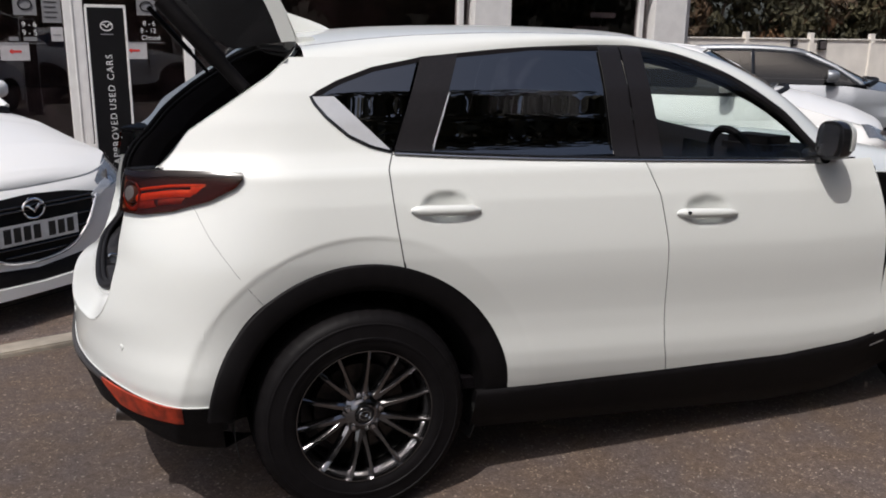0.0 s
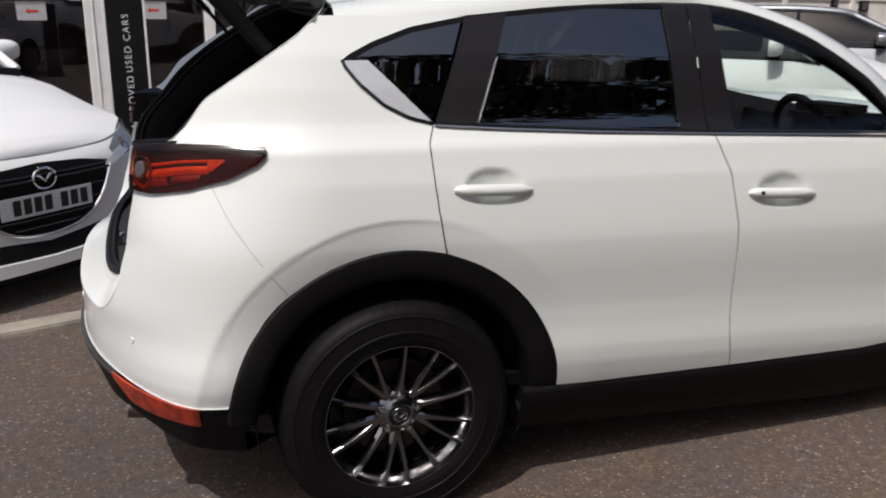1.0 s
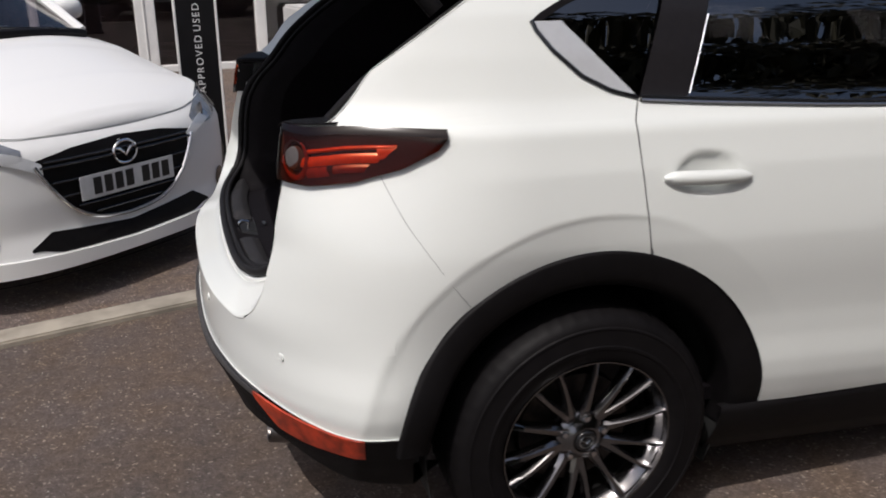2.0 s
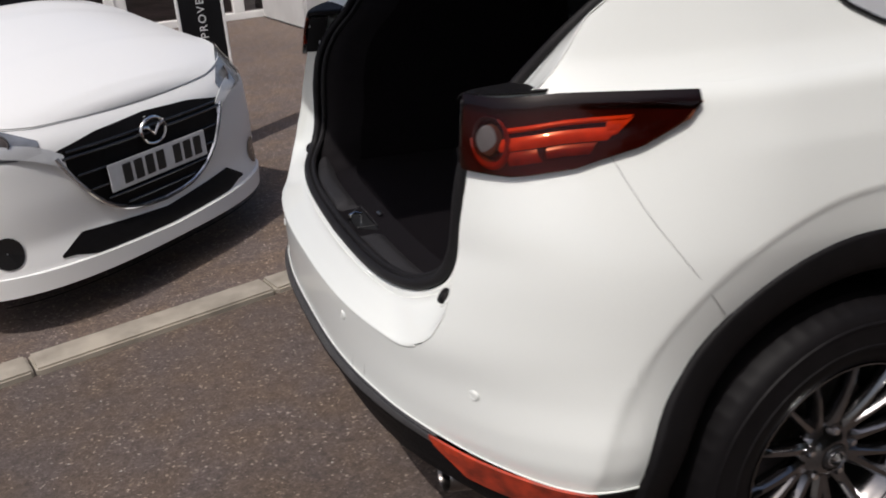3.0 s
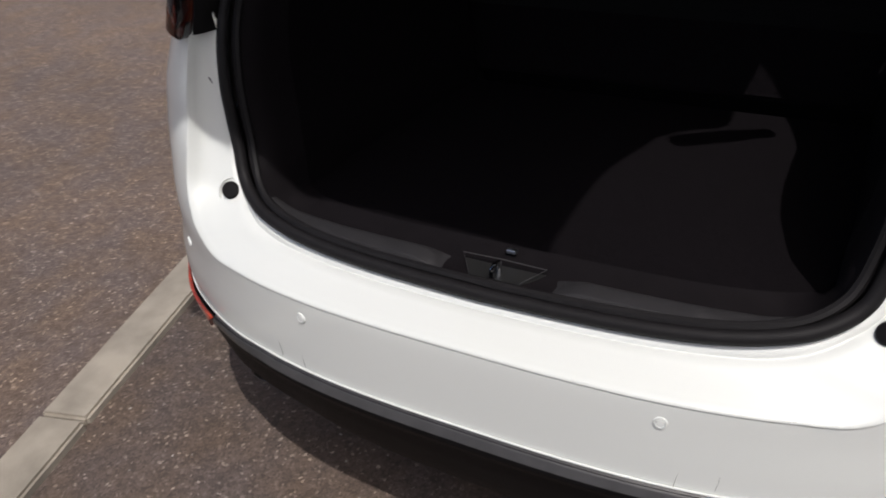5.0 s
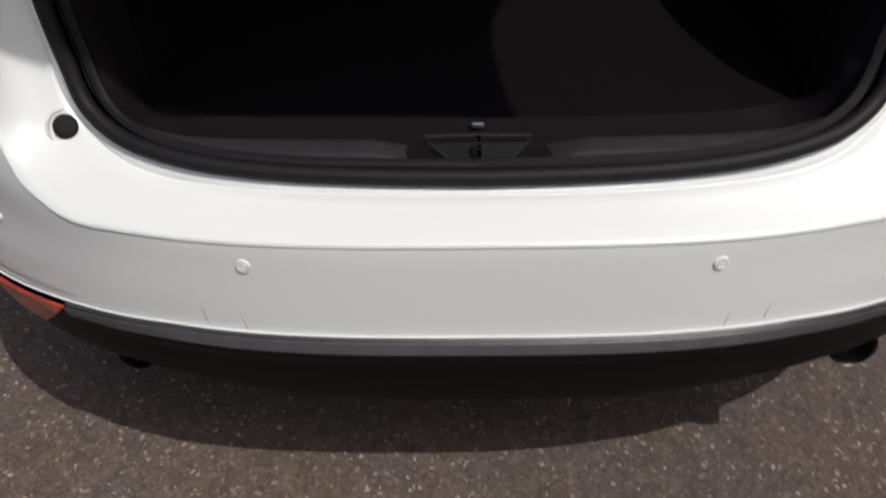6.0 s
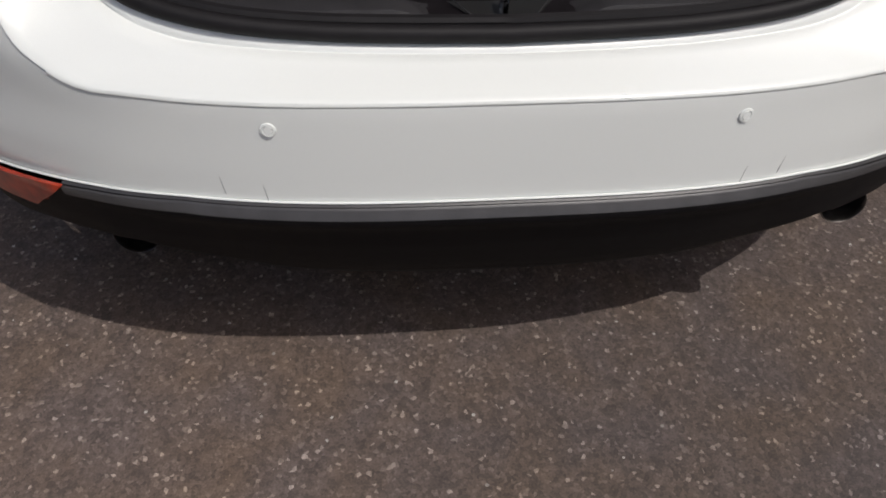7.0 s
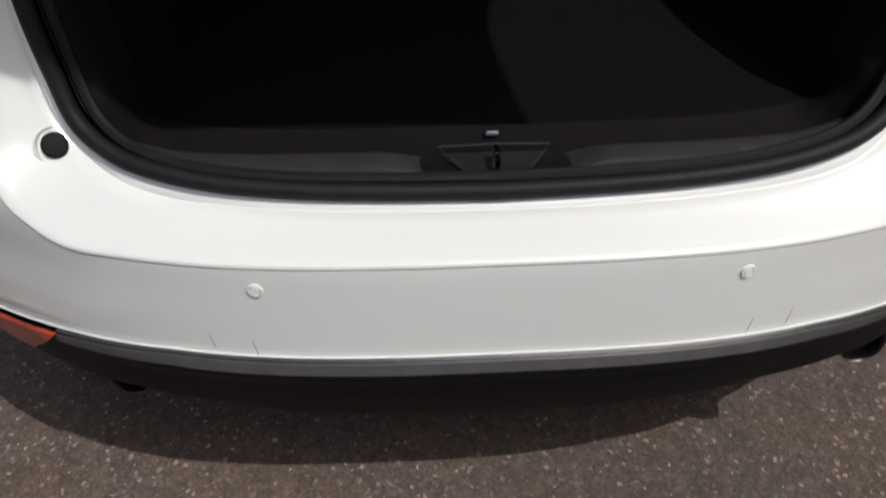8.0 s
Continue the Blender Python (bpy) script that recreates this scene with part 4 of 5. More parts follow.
def build_fittings():
    # door handles
    for hx, hz in HANDLES:
        for sg in (-1, 1):
            rows = []
            for f in frange(0, 1, 15):
                x = hx - .118 + .232 * f
                e = max(1 - (2 * f - 1) ** 6, .05) ** .5
                y = -W(hz) - .004 - .018 * math.sin(math.pi * min(max(f, .0), 1)) ** .5
                hh = .0135 * e
                rows.append([(x, (y + .020 * k2) * (1 if sg < 0 else -1), hz - .006 - .006 * f + hh * k1) for k1, k2 in ((-1, .8), (-.8, .2), (0, -.1), (.8, .1), (1, .8))])
            part("door_handle", grid(rows, flip=sg > 0), M_WHITE, suv, "white door handle", solid=.004)
        if hx > 1:
            p = Vector((hx - .080, -W(hz) - .0235, hz - .006))
            part("key_lock", moved(lathe([(0, -.002), (.006, -.001), (.0065, .004)], "y", 16), Matrix.Translation(p)), M_GAP, suv)
    for sg in (-1, 1):
        # door mirror: painted-black shell with a glass in it
        m = new("door_mirror")
        m.parent = suv
        m.location = (1.70, sg * .995, 1.245)
        m.scale = (.9, .9, .9)
        sh = bmesh.new()
        bmesh.ops.create_uvsphere(sh, u_segments=28, v_segments=18, radius=1.0)
        for v in sh.verts:
            q = v.co.copy()
            q = Vector([math.copysign(abs(c) ** .72, c) for c in q])
            q.x = min(q.x, .35) if False else q.x
            v.co = Vector((max(q.x, -.25) * .080 + .02, q.y * .074, q.z * .082))
        part("mirror_shell", sh, M_GLOSSBLACK, m, "gloss black door mirror housing")
        cap = bmesh.new()
        bmesh.ops.create_uvsphere(cap, u_segments=28, v_segments=18, radius=1.0)
        for v in cap.verts:
            q = Vector([math.copysign(abs(c) ** .72, c) for c in v.co])
            v.co = Vector((max(q.x, .3) * .083 + .022, q.y * .077, max(q.z, -.45) * .085))
        part("mirror_cap", cap, M_WHITE, m, "white door mirror cap")
        gl = bmesh.new()
        loop = [(-.010, .060 * math.copysign(abs(math.cos(a)) ** .6, math.cos(a)), .066 * math.copysign(abs(math.sin(a)) ** .6, math.sin(a))) for a in frange(0, 2 * math.pi, 33)[:-1]]
        poly(loop, (-.004, 0, 0), gl)
        moved(gl, pose(0, 0, 0, 0, 5, 0))
        part("mirror_glass", gl, M_MIRROR, m, "mirror glass")
        part("mirror_arm", tube([(.03, -sg * .04, -.07), (.03, -sg * .10, -.085), (.03, -sg * .15, -.075)], [.035, .03, .032], 10), M_GLOSSBLACK, m)
    # exhaust tips
    for sg, y in ((-1, -.642), (1, .598)):
        bm = lathe([(.0335, -.012), (.035, -.002), (.0375, .0015), (.0395, -.003), (.0395, -.11), (.0345, -.11), (.0335, -.012)], "x", 32)
        moved(bm, pose(-.806, y, .347, 0, 4, 0) @ Matrix.Diagonal((-1, 1, 1, 1)))
        part("exhaust_tip", bm, M_EXHAUST, suv, "dull steel exhaust tip")
        part("exhaust_pipe", tube([(-.77, y, .337), (-.5, y * .98, .34)], .03, 12), M_UNDER, suv)
    part("underbody", box(-.62, 3.3, -.66, .66, .27, .40, .03), M_UNDER, suv)
    part("rear_silencer", box(-.74, -.55, -.40, .40, .30, .40, .04), M_UNDER, suv)
    # roof aerial fin
    rows = []
    for f in frange(0, 1, 12):
        x = -.135 + .20 * f
        h = .075 * (1 - f) ** .8 * min(1, f * 12 + .5)
        rows.append([(x, -.022 * (1 - .3 * f), 1.640), (x, -.013, 1.650 + h * .6), (x + 0, 0, 1.655 + h), (x, .013, 1.650 + h * .6), (x, .022 * (1 - .3 * f), 1.640)])
    part("aerial_fin", grid(rows), M_WHITE, suv, "white shark-fin roof aerial")


def build_cabin():
    def seat(x, y, width, hb):
        s_ = new("seat")
        s_.parent = suv
        s_.location = (x, y, 0)
        part("cushion", box(-.05, .50, -width / 2, width / 2, .52, .68, .06), M_CLOTH, s_)
        bk = box(-.09, .07, -width / 2, width / 2, 0, hb, .06)
        moved(bk, pose(-.03, 0, .62, 0, -14, 0))
        part("backrest", bk, M_CLOTH, s_, "dark cloth backrest")
        for o in ((0,) if width < .7 else (-.42, 0, .42)):
            hr = box(-.05, .05, -.13, .13, 0, .19, .045)
            moved(hr, pose(-.19 - hb * .04, o, .64 + hb, 0, -8, 0))
            part("headrest", hr, M_CLOTH, s_)
    seat(.42, 0, 1.25, .50)
    seat(1.20, -.37, .52, .58)
    seat(1.20, .37, .52, .58)
    rows = []
    for y in frange(-.70, .70, 15):
        rows.append([(1.74, y, .70), (1.70, y, 1.0), (1.74, y, 1.18), (1.83, y, 1.25), (1.91, y, 1.238), (2.02, y, 1.17)])
    part("dashboard", grid(rows), M_TRIM, suv, "dark soft-touch dashboard", solid=.01)
    part("instrument_hood", box(1.69, 1.88, -.56, -.18, 1.18, 1.275, .035), M_TRIM, suv)
    part("centre_screen", box(1.70, 1.72, -.12, .12, 1.10, 1.22, .006), M_GLOSSBLACK, suv)
    wheel = tube([(0, .185 * math.cos(a), .185 * math.sin(a)) for a in frange(0, 2 * math.pi, 40)], .016, 8, False)
    for a in (0, 180, 270):
        tube([(.02, 0, 0), (0, .18 * math.cos(radians(a)), .18 * math.sin(radians(a)))], .016, 8, True, wheel)
    moved(wheel, pose(1.66, -.38, 1.13, 0, -22, 0))
    part("steering_wheel", wheel, M_TRIM, suv, "black steering wheel")
    part("rear_view_mirror", moved(box(-.015, .015, -.14, .14, 1.455, 1.53, .012), pose(1.50, 0, 0, 0, 0, 51)), M_GLOSSBLACK, suv)
    for sg in (-1, 1):
        part("door_card", box(.45, 2.0, sg * .80 - .03, sg * .80 + .03, .45, 1.19, .02), M_TRIM, suv)
        part("sun_visor", box(1.10, 1.22, sg * .37 - .17, sg * .37 + .17, 1.565, 1.585, .008), M_TRIM, suv)
    part("cabin_floor", box(.10, 2.0, -.80, .80, .40, .44), M_CARPET, suv)
    part("engine_bulkhead", box(2.02, 2.06, -.75, .75, .40, 1.10), M_UNDER, suv)
    part("seat_rear_panel", moved(box(-.02, .02, -.62, .62, 0, .62, .01), pose(.15, 0, .75, 0, 12, 0)), M_CARPET, suv, "black carpeted rear seat back")


def build_tailgate():
    hinge = Vector((-.172, 0, 1.612))
    A = radians(69)
    outer = [(-.0, .012, .585), (-.10, .014, .59), (-.22, .006, .592), (-.30, -.012, .59), (-.305, -.03, .59), (-.26, -.055, .60), (-.42, -.22, .63), (-.60, -.40, .655), (-.70, -.46, .665), (-.80, -.56, .67), (-.84, -.72, .665), (-.82, -.88, .64), (-.76, -.91, .62)]
    inner = [(-.74, -.88, .60), (-.72, -.70, .615), (-.64, -.56, .61), (-.50, -.46, .585), (-.38, -.35, .57), (-.24, -.275, .58), (-.07, -.22, .59), (-.03, -.10, .585)]

    def opened(x, z):
        return hinge.x + x * math.cos(A) + z * math.sin(A), hinge.z - x * math.sin(A) + z * math.cos(A)
    global gate
    gate = new("tailgate")
    gate.parent = suv
    gate["label"] = "raised white tailgate with black inner trim"

    def sheet(name, prof, m, lab="", flip=False, fs=frange(-1, 1, 17), solid=.006):
        rows = []
        for x, z, hw in prof:
            X, Z = opened(x, z)
            rows.append([Vector((X, hw * f, Z)) + Vector((-.02, 0, .03)) * (1 - f * f) for f in fs])
        return part(name, grid(rows, flip=flip), m, gate, lab, solid=solid)
    sheet("outer_skin", outer[:6], M_WHITE, "white roof spoiler", True)
    sheet("outer_skin_lower", outer[7:], M_WHITE, "", True)
    sheet("rear_window", outer[5:8], M_PRIVACY, "dark tailgate window", True, solid=0.0)
    sheet("inner_trim", inner, M_TRIM, "black tailgate lining", False)
    # side returns between skin and trim
    for sg in (-1, 1):
        po = [opened(x, z) + (hw,) for x, z, hw in outer]
        pi_ = [opened(x, z) + (hw,) for x, z, hw in inner[::-1]]
        oo = curve_points([(X, sg * hw, Z) for X, Z, hw in po], 24)
        ii = curve_points([(X, sg * hw, Z) for X, Z, hw in pi_], 24)
        cut = [a + (b - a).normalized() * min(.050, .5 * (b - a).length) for a, b in zip(oo, ii)]
        part("skin_return", grid([oo, [a.lerp(b, .5) for a, b in zip(oo, cut)], cut]), M_WHITE, gate, "white folded edge of the tailgate skin", solid=.004)
        part("side_return", grid([cut, [a.lerp(b, .5) for a, b in zip(cut, ii)], ii]), M_GLOSSBLACK, gate, solid=.004)
        # near strut thick, far strut slim: each sized to fit the camera's view
        part("gas_strut", tube([(-.345, sg * .625, 1.455), (-.415, sg * .612, 1.540), (-.425, sg * .61, 1.553), (-.59, sg * .59, 1.752)], [.024, .024, .031, .031] if sg < 0 else [.008, .008, .012, .012], 14), M_PLASTIC, gate, "thick black tailgate strut, sized to fit the view" if sg < 0 else "slim black tailgate strut, sized to fit the view")
        part("hinge", box(-.19, -.08, sg * .45 - .03, sg * .45 + .03, 1.585, 1.63, .008), M_WHITE, gate)


build_fittings()
build_cabin()
build_tailgate()


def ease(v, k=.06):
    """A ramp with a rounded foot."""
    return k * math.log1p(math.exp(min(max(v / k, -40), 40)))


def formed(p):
    """Warps a point of the plain shell to fit the camera's view: narrower and shorter towards the tail, lower towards
    the roof.
    """
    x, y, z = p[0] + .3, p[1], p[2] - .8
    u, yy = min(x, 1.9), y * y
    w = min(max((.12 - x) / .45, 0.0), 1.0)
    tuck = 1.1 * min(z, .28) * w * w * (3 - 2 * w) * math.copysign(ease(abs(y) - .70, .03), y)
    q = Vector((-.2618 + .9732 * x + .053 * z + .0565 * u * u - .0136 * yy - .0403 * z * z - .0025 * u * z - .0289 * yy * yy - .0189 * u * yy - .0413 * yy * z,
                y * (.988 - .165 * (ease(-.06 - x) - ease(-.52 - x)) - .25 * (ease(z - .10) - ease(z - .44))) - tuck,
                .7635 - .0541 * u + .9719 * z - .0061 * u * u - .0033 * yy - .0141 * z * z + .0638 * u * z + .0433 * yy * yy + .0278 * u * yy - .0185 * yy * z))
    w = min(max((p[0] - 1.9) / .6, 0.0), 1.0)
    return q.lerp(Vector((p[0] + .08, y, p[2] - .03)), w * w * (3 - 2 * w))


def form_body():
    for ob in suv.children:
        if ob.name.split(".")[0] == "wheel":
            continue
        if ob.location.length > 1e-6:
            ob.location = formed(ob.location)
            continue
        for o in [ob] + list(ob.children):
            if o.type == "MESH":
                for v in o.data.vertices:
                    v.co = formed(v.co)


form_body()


# ---------------------------------------------------------------- other parked cars
def parked_car(name, label, paint, at, turn, detail=False, lift=0.0, length=1.0, size=1.0, stretch=1.0, low=0.0):
    """A hatchback whose front axle is the origin, facing +x."""
    car = thing(name, label, "car", at=(at[0], at[1], 0), turn=turn)
    car.scale = (size * stretch, size, size)
    up = 1.0 + lift

    def hz(z):
        return z * up - low
    b = table([.15, .25, .40, .55, .75, .90, 1.0, 1.12, 1.2], [.74, .80, .835, .848, .842, .825, .79, .74, .70], .03)
    rf = table([.15, .22, .30, .40, .47, .60, .75, .79, .835, .88, .95, 1.05], [.30, .40, .455, .45, .425, .43, .42, .405, .36, .31, .235, .12], .012)
    rb = table([.15, .3, .5, .8, 1.0, 1.15], [.40, .52, .56, .52, .44, .36], .03)
    F0, B0 = 0.34, -2.62 * length

    def at_s(s, z, off=0.0):
        w = b(z) - .065 * min(max((s + .5) / .7, 0.0), 1.0) * min(max((z - .76) / .12, 0.0), 1.0)
        if s > F0:
            th = min((s - F0) / .60, math.pi / 2)
            si, c = max(math.sin(th), 0.0), max(math.cos(th), 0.0)
            a, n = rf(z), 2.7
            x, y = F0 + a * si ** (2 / n), -w * c ** (2 / n)
            nx, ny = si ** (2 - 2 / n) / a, -c ** (2 - 2 / n) / w
        elif s < B0:
            th = min((B0 - s) / .60, math.pi / 2)
            si, c = max(math.sin(th), 0.0), max(math.cos(th), 0.0)
            a, n = rb(z), 2.6
            x, y = B0 - a * si ** (2 / n), -w * c ** (2 / n)
            nx, ny = -si ** (2 - 2 / n) / a, -c ** (2 - 2 / n) / w
        else:
            x, y, nx, ny = s, -w, 0, -1
        l = math.hypot(nx, ny) or 1
        return Vector((x + nx / l * off, y + ny / l * off, hz(z)))

    def s_at(y, z):
        return F0 + .60 * math.acos(min((abs(y) / b(z)) ** 1.35, 1.0))

    top = lin((-3.3, 1.02), (-2.8, 1.10), (-1.6, 1.09), (-.40, 1.10), (-.15, 1.085), (.07, 1.03), (.34, .955), (.60, .905), (.80, .868), (1.0, .836), (1.3, .826))
    shoulder = top
    top = lin((-3.3, 1.02), (-2.8, 1.10), (-1.6, 1.09), (-.60, 1.09), (-.40, 1.065), (-.15, 1.035), (.07, .982), (.34, .920), (.60, .886), (.80, .860), (1.0, .836), (1.3, .826))
    wb = 2.57 * length

    def bottom(s):
        x = at_s(s, .4).x
        for cx in (0.0, -wb):
            d = abs(x - cx)
            if d < .36:
                return (max(.20, .30 + math.sqrt(.36 ** 2 - d * d)) + low) / up
        return (.20 + low) / up
    s_front, s_back = F0 + .60 * math.pi / 2, B0 - .60 * math.pi / 2
    ss = frange(s_back, s_front, 170)
    cols = [[at_s(s, z) for z in frange(bottom(s), top(s), 30)] for s in ss]
    rows = [[c[j] for c in cols] for j in range(30)]
    for sg in (-1, 1):
        part("body_side", grid(mirrored(rows, sg), flip=sg > 0), paint, car, solid=.004)
    # bonnet with its front shut line
    bn = [s for s in frange(-.36, s_front, 60)]
    rows = []
    for s in bn:
        p = at_s(s, top(s))
        w = -p.y
        rows.append([Vector((p.x - .05 * (1 - f * f) * (1 if s < 0 else 0), w * f, p.z + (.055 * min(1, w / .5) + (shoulder(s) - top(s)) * up) * (1 - abs(f) ** 2.2))) for f in frange(-1, 1, 25)])
    part("bonnet", grid(rows), paint, car, solid=.004)
    for sg in (-1, 1):
        pts = [at_s(s, top(s) - .004, .0016) for s in frange(F0 - .05, s_front, 36)]
        part("bonnet_gap", tube([Vector((p.x, p.y * (-1 if sg > 0 else 1), p.z)) for p in pts], .0007, 5), M_GAP, car)
    # glasshouse
    base = [(-.42, .70, 1.11), (-1.0, .735, 1.095), (-1.75, .74, 1.10), (-2.45 * length, .72, 1.12), (-2.85 * length, .64, 1.12)]
    roof = [(-1.05, .545, 1.44), (-1.25, .56, 1.475), (-1.75, .565, 1.495), (-2.35 * length, .55, 1.475), (-2.62 * length, .50, 1.43)]
    lift_z = lambda pts: [(x, y, hz(z)) for x, y, z in pts]
    base, roof = lift_z(base), lift_z(roof)
    for sg in (-1, 1):
        lo, hi = curve_points([(x, sg * y, z) for x, y, z in base], 30), curve_points([(x, sg * y, z) for x, y, z in roof], 30)
        rows = [[p.lerp(q, f) + Vector((0, sg * .02 * math.sin(math.pi * f), 0)) for p, q in zip(lo, hi)] for f in frange(0, 1, 6)]
        g = part("side_glass", grid(rows), M_CARGLASS if not detail else M_SHOPGLASS, car, "dark side windows")
        part("roof_pillar", tube(hi, .035, 8), paint, car)
        part("windscreen_pillar", tube([lo[0], lo[0].lerp(hi[0], .5) + Vector((.02, sg * .012, .02)), hi[0]], .030, 8), paint, car)
        part("rear_pillar", tube([lo[-1], hi[-1]], .05, 8), paint, car)
        part("centre_pillar", tube([lo[13], lo[13].lerp(hi[13], .5) + Vector((0, sg * .024, 0)), hi[13]], .022, 6), M_GLOSSBLACK, car)
        m = new("door_mirror")
        m.parent = car
        m.location = (-.78, sg * .84, hz(1.20))
        sh = bmesh.new()
        bmesh.ops.create_uvsphere(sh, u_segments=18, v_segments=12, radius=1.0)
        for v in sh.verts:
            q = [math.copysign(abs(c) ** .75, c) for c in v.co]
            v.co = Vector((max(q[0], -.3) * .10, q[1] * .105, q[2] * .068))
        part("mirror_shell", sh, paint, m)
        part("mirror_arm", tube([(.02, -sg * .05, -.05), (.03, -sg * .16, -.06)], .025, 8), M_GLOSSBLACK, m)
    roofL = curve_points([(x, -y, z) for x, y, z in roof], 20)
    rows = [[Vector((p.x + .05 * (1 - f * f) * (1 if k < 4 else 0), -p.y * f, p.z + .03 * (1 - f * f))) for k, p in enumerate(roofL)] for f in frange(-1, 1, 15)]
    part("roof", grid(rows), paint, car, solid=.004)
    for i, nm in ((0, "windscreen"), (-1, "rear_window")):
        lo, hi = Vector(base[i]), Vector(roof[i])
        bulge = .16 if i == 0 else -.10
        rows = [[Vector((lo.x + (hi.x - lo.x) * v + bulge * (1 - f * f) * (1 - .4 * v), (lo.y + (hi.y - lo.y) * v) * f, lo.z + (hi.z - lo.z) * v + .02 * (1 - f * f))) for f in frange(-1, 1, 15)] for v in frange(0, 1, 7)]
        part(nm, grid(rows), M_SHOPGLASS if detail else M_CARGLASS, car, "tinted windscreen" if i == 0 else "")
    part("scuttle", tube([(-.36 + .17 * (1 - f * f), .66 * f, hz(1.098 + .045 * (1 - f * f))) for f in frange(-1, 1, 15)], .03, 8), M_PLASTIC, car, "black scuttle panel")
    part("wiper", tube([(-.25, .45, hz(1.145)), (-.27, .05, hz(1.175)), (-.36, -.25, hz(1.18))], .008, 6), M_GLOSSBLACK, car)
    part("wiper", tube([(-.30, -.05, hz(1.17)), (-.33, -.30, hz(1.165)), (-.40, -.52, hz(1.15))], .008, 6), M_GLOSSBLACK, car)
    part("cabin", box(-2.6 * length, -.6, -.6, .6, .35, hz(1.05), .1), M_UNDER, car)
    for y in (-.34, .34):
        part("seat_back", moved(box(-.07, .07, -.24, .24, .0, .72, .06), pose(-1.6, y, .62, 0, -12, 0)), M_CLOTH, car)
    part("underbody", box(-2.9 * length, .45, -.66, .66, .16, .30, .03), M_UNDER, car)
    for cx in (0.0, -wb):
        for sg in (-1, 1):
            w3 = new("wheel")
            w3.parent = car
            w3.matrix_basis = pose(cx, sg * .72, .305, 0, 0, 0 if sg < 0 else 180) @ Matrix.Diagonal((.845, .845, .845, 1))
            for o in first_parts:
                c = o.copy()
                scene.collection.objects.link(c)
                c.parent = w3
            rows = [[Vector((cx - .365 * math.cos(radians(-15 + 210 * k / 30)), sg * y, .30 + .365 * math.sin(radians(-15 + 210 * k / 30)))) for k in range(31)] for y in (.83, .5)]
            part("wheel_liner", grid(rows), M_UNDER, car)

    # ---- front end, laid on the nose
    def nose(y, z, off):
        p = at_s(s_at(y, z), z, off)
        return Vector((p.x, math.copysign(abs(p.y), y) if y else 0.0, p.z))

    def strip(name_, lo_, hi_, y0, y1, off, m, lab="", solid=.004, n=41, k=8, parent=None):
        rows_ = [[nose(y, lo_(y) + (hi_(y) - lo_(y)) * v, off) for y in frange(y0, y1, n)] for v in frange(0, 1, k)]
        return part(name_, grid(rows_), m, parent or car, lab, solid=solid)
    g_lo = lambda y: .470 + .05 * abs(y) + .245 * (abs(y) / .43) ** 3.4
    g_hi = lin((-.43, .752), (-.25, .782), (0, .795), (.25, .782), (.43, .752))
    gr = strip("grille", g_lo, g_hi, -.43, .43, .003, M_PLASTIC, "gloss black front grille")
    for zz in (.745, .725, .66, .60, .55, .51):
        yy = [y for y in frange(-.41, .41, 41) if g_lo(y) + .012 < zz < g_hi(y) - .012]
        if len(yy) > 2:
            part("grille_bar", tube([nose(y, zz, .010) for y in yy], .0065 if zz > .7 else .005, 6), M_GLOSSBLACK, gr)
    part("chrome_surround", tube([nose(y, g_lo(y) - .002, .008) for y in frange(-.43, .43, 61)], .0105, 8), M_CHROME, car, "chrome grille surround")
    for sg in (-1, 1):
        rows = [[nose(sg * y, z0 + (z1 - z0) * v, .008) for y, z0, z1 in ((.40, .69, .74), (.44, .715, .765), (.50, .742, .788), (.56, .762, .802), (.62, .775, .806))] for v in frange(0, 1, 4)]
        part("chrome_wing", grid(rows), M_WING, car, "", solid=.004)
        hl = new("headlamp")
        hl.parent = car
        hl["label"] = "clear swept-back headlamp"
        lo_, hi_ = lin((.47, .765), (.55, .755), (.66, .77), (.75, .80)), lin((.47, .80), (.55, .835), (.66, .875), (.75, .905))
        rows = [[nose(sg * y, lo_(y) + (hi_(y) - lo_(y)) * v, .004) for y in frange(.47, .80, 24)] for v in frange(0, 1, 7)]
        part("housing", grid(rows), M_HEADLAMP, hl)
        rows = [[nose(sg * y, lo_(y) + (hi_(y) - lo_(y)) * v, .014) for y in frange(.47, .80, 24)] for v in frange(0, 1, 7)]
        o = part("lens", grid(rows), M_LENS, hl)
        o.visible_shadow = False
        p = nose(sg * .60, .812, .006)
        part("projector", moved(lathe([(0, .004), (.024, .003), (.030, .0), (.036, .004), (.038, -.004)], "x", 24), Matrix.Translation(p) @ Vector((.6, sg * .8, 0)).to_track_quat("X", "Z").to_matrix().to_4x4()), M_LAMPGREY, hl)
        # fog lamp recess
        rows = [[nose(sg * (.66 + .05 * math.cos(a) * r), .47 + .055 * math.sin(a) * r, .004) for a in frange(0, 2 * math.pi, 25)] for r in (1, .6, .05)]
        part("fog_lamp", grid(rows), M_GLOSSBLACK, car, "black round fog lamp recess")
        rows = [[nose(sg * y, .50 + .11 * v, .005) for y in (.735, .765)] for v in frange(0, 1, 4)]
        part("side_marker", grid(rows), M_GLOSSBLACK, car)
    i_lo = lin((-.46, .405), (-.38, .382), (0, .372), (.38, .382), (.46, .405))
    i_hi = lin((-.50, .415), (-.40, .468), (0, .436), (.40, .468), (.50, .415))
    strip("lower_intake", i_lo, i_hi, -.50, .50, .003, M_PLASTIC, "black lower air intake")
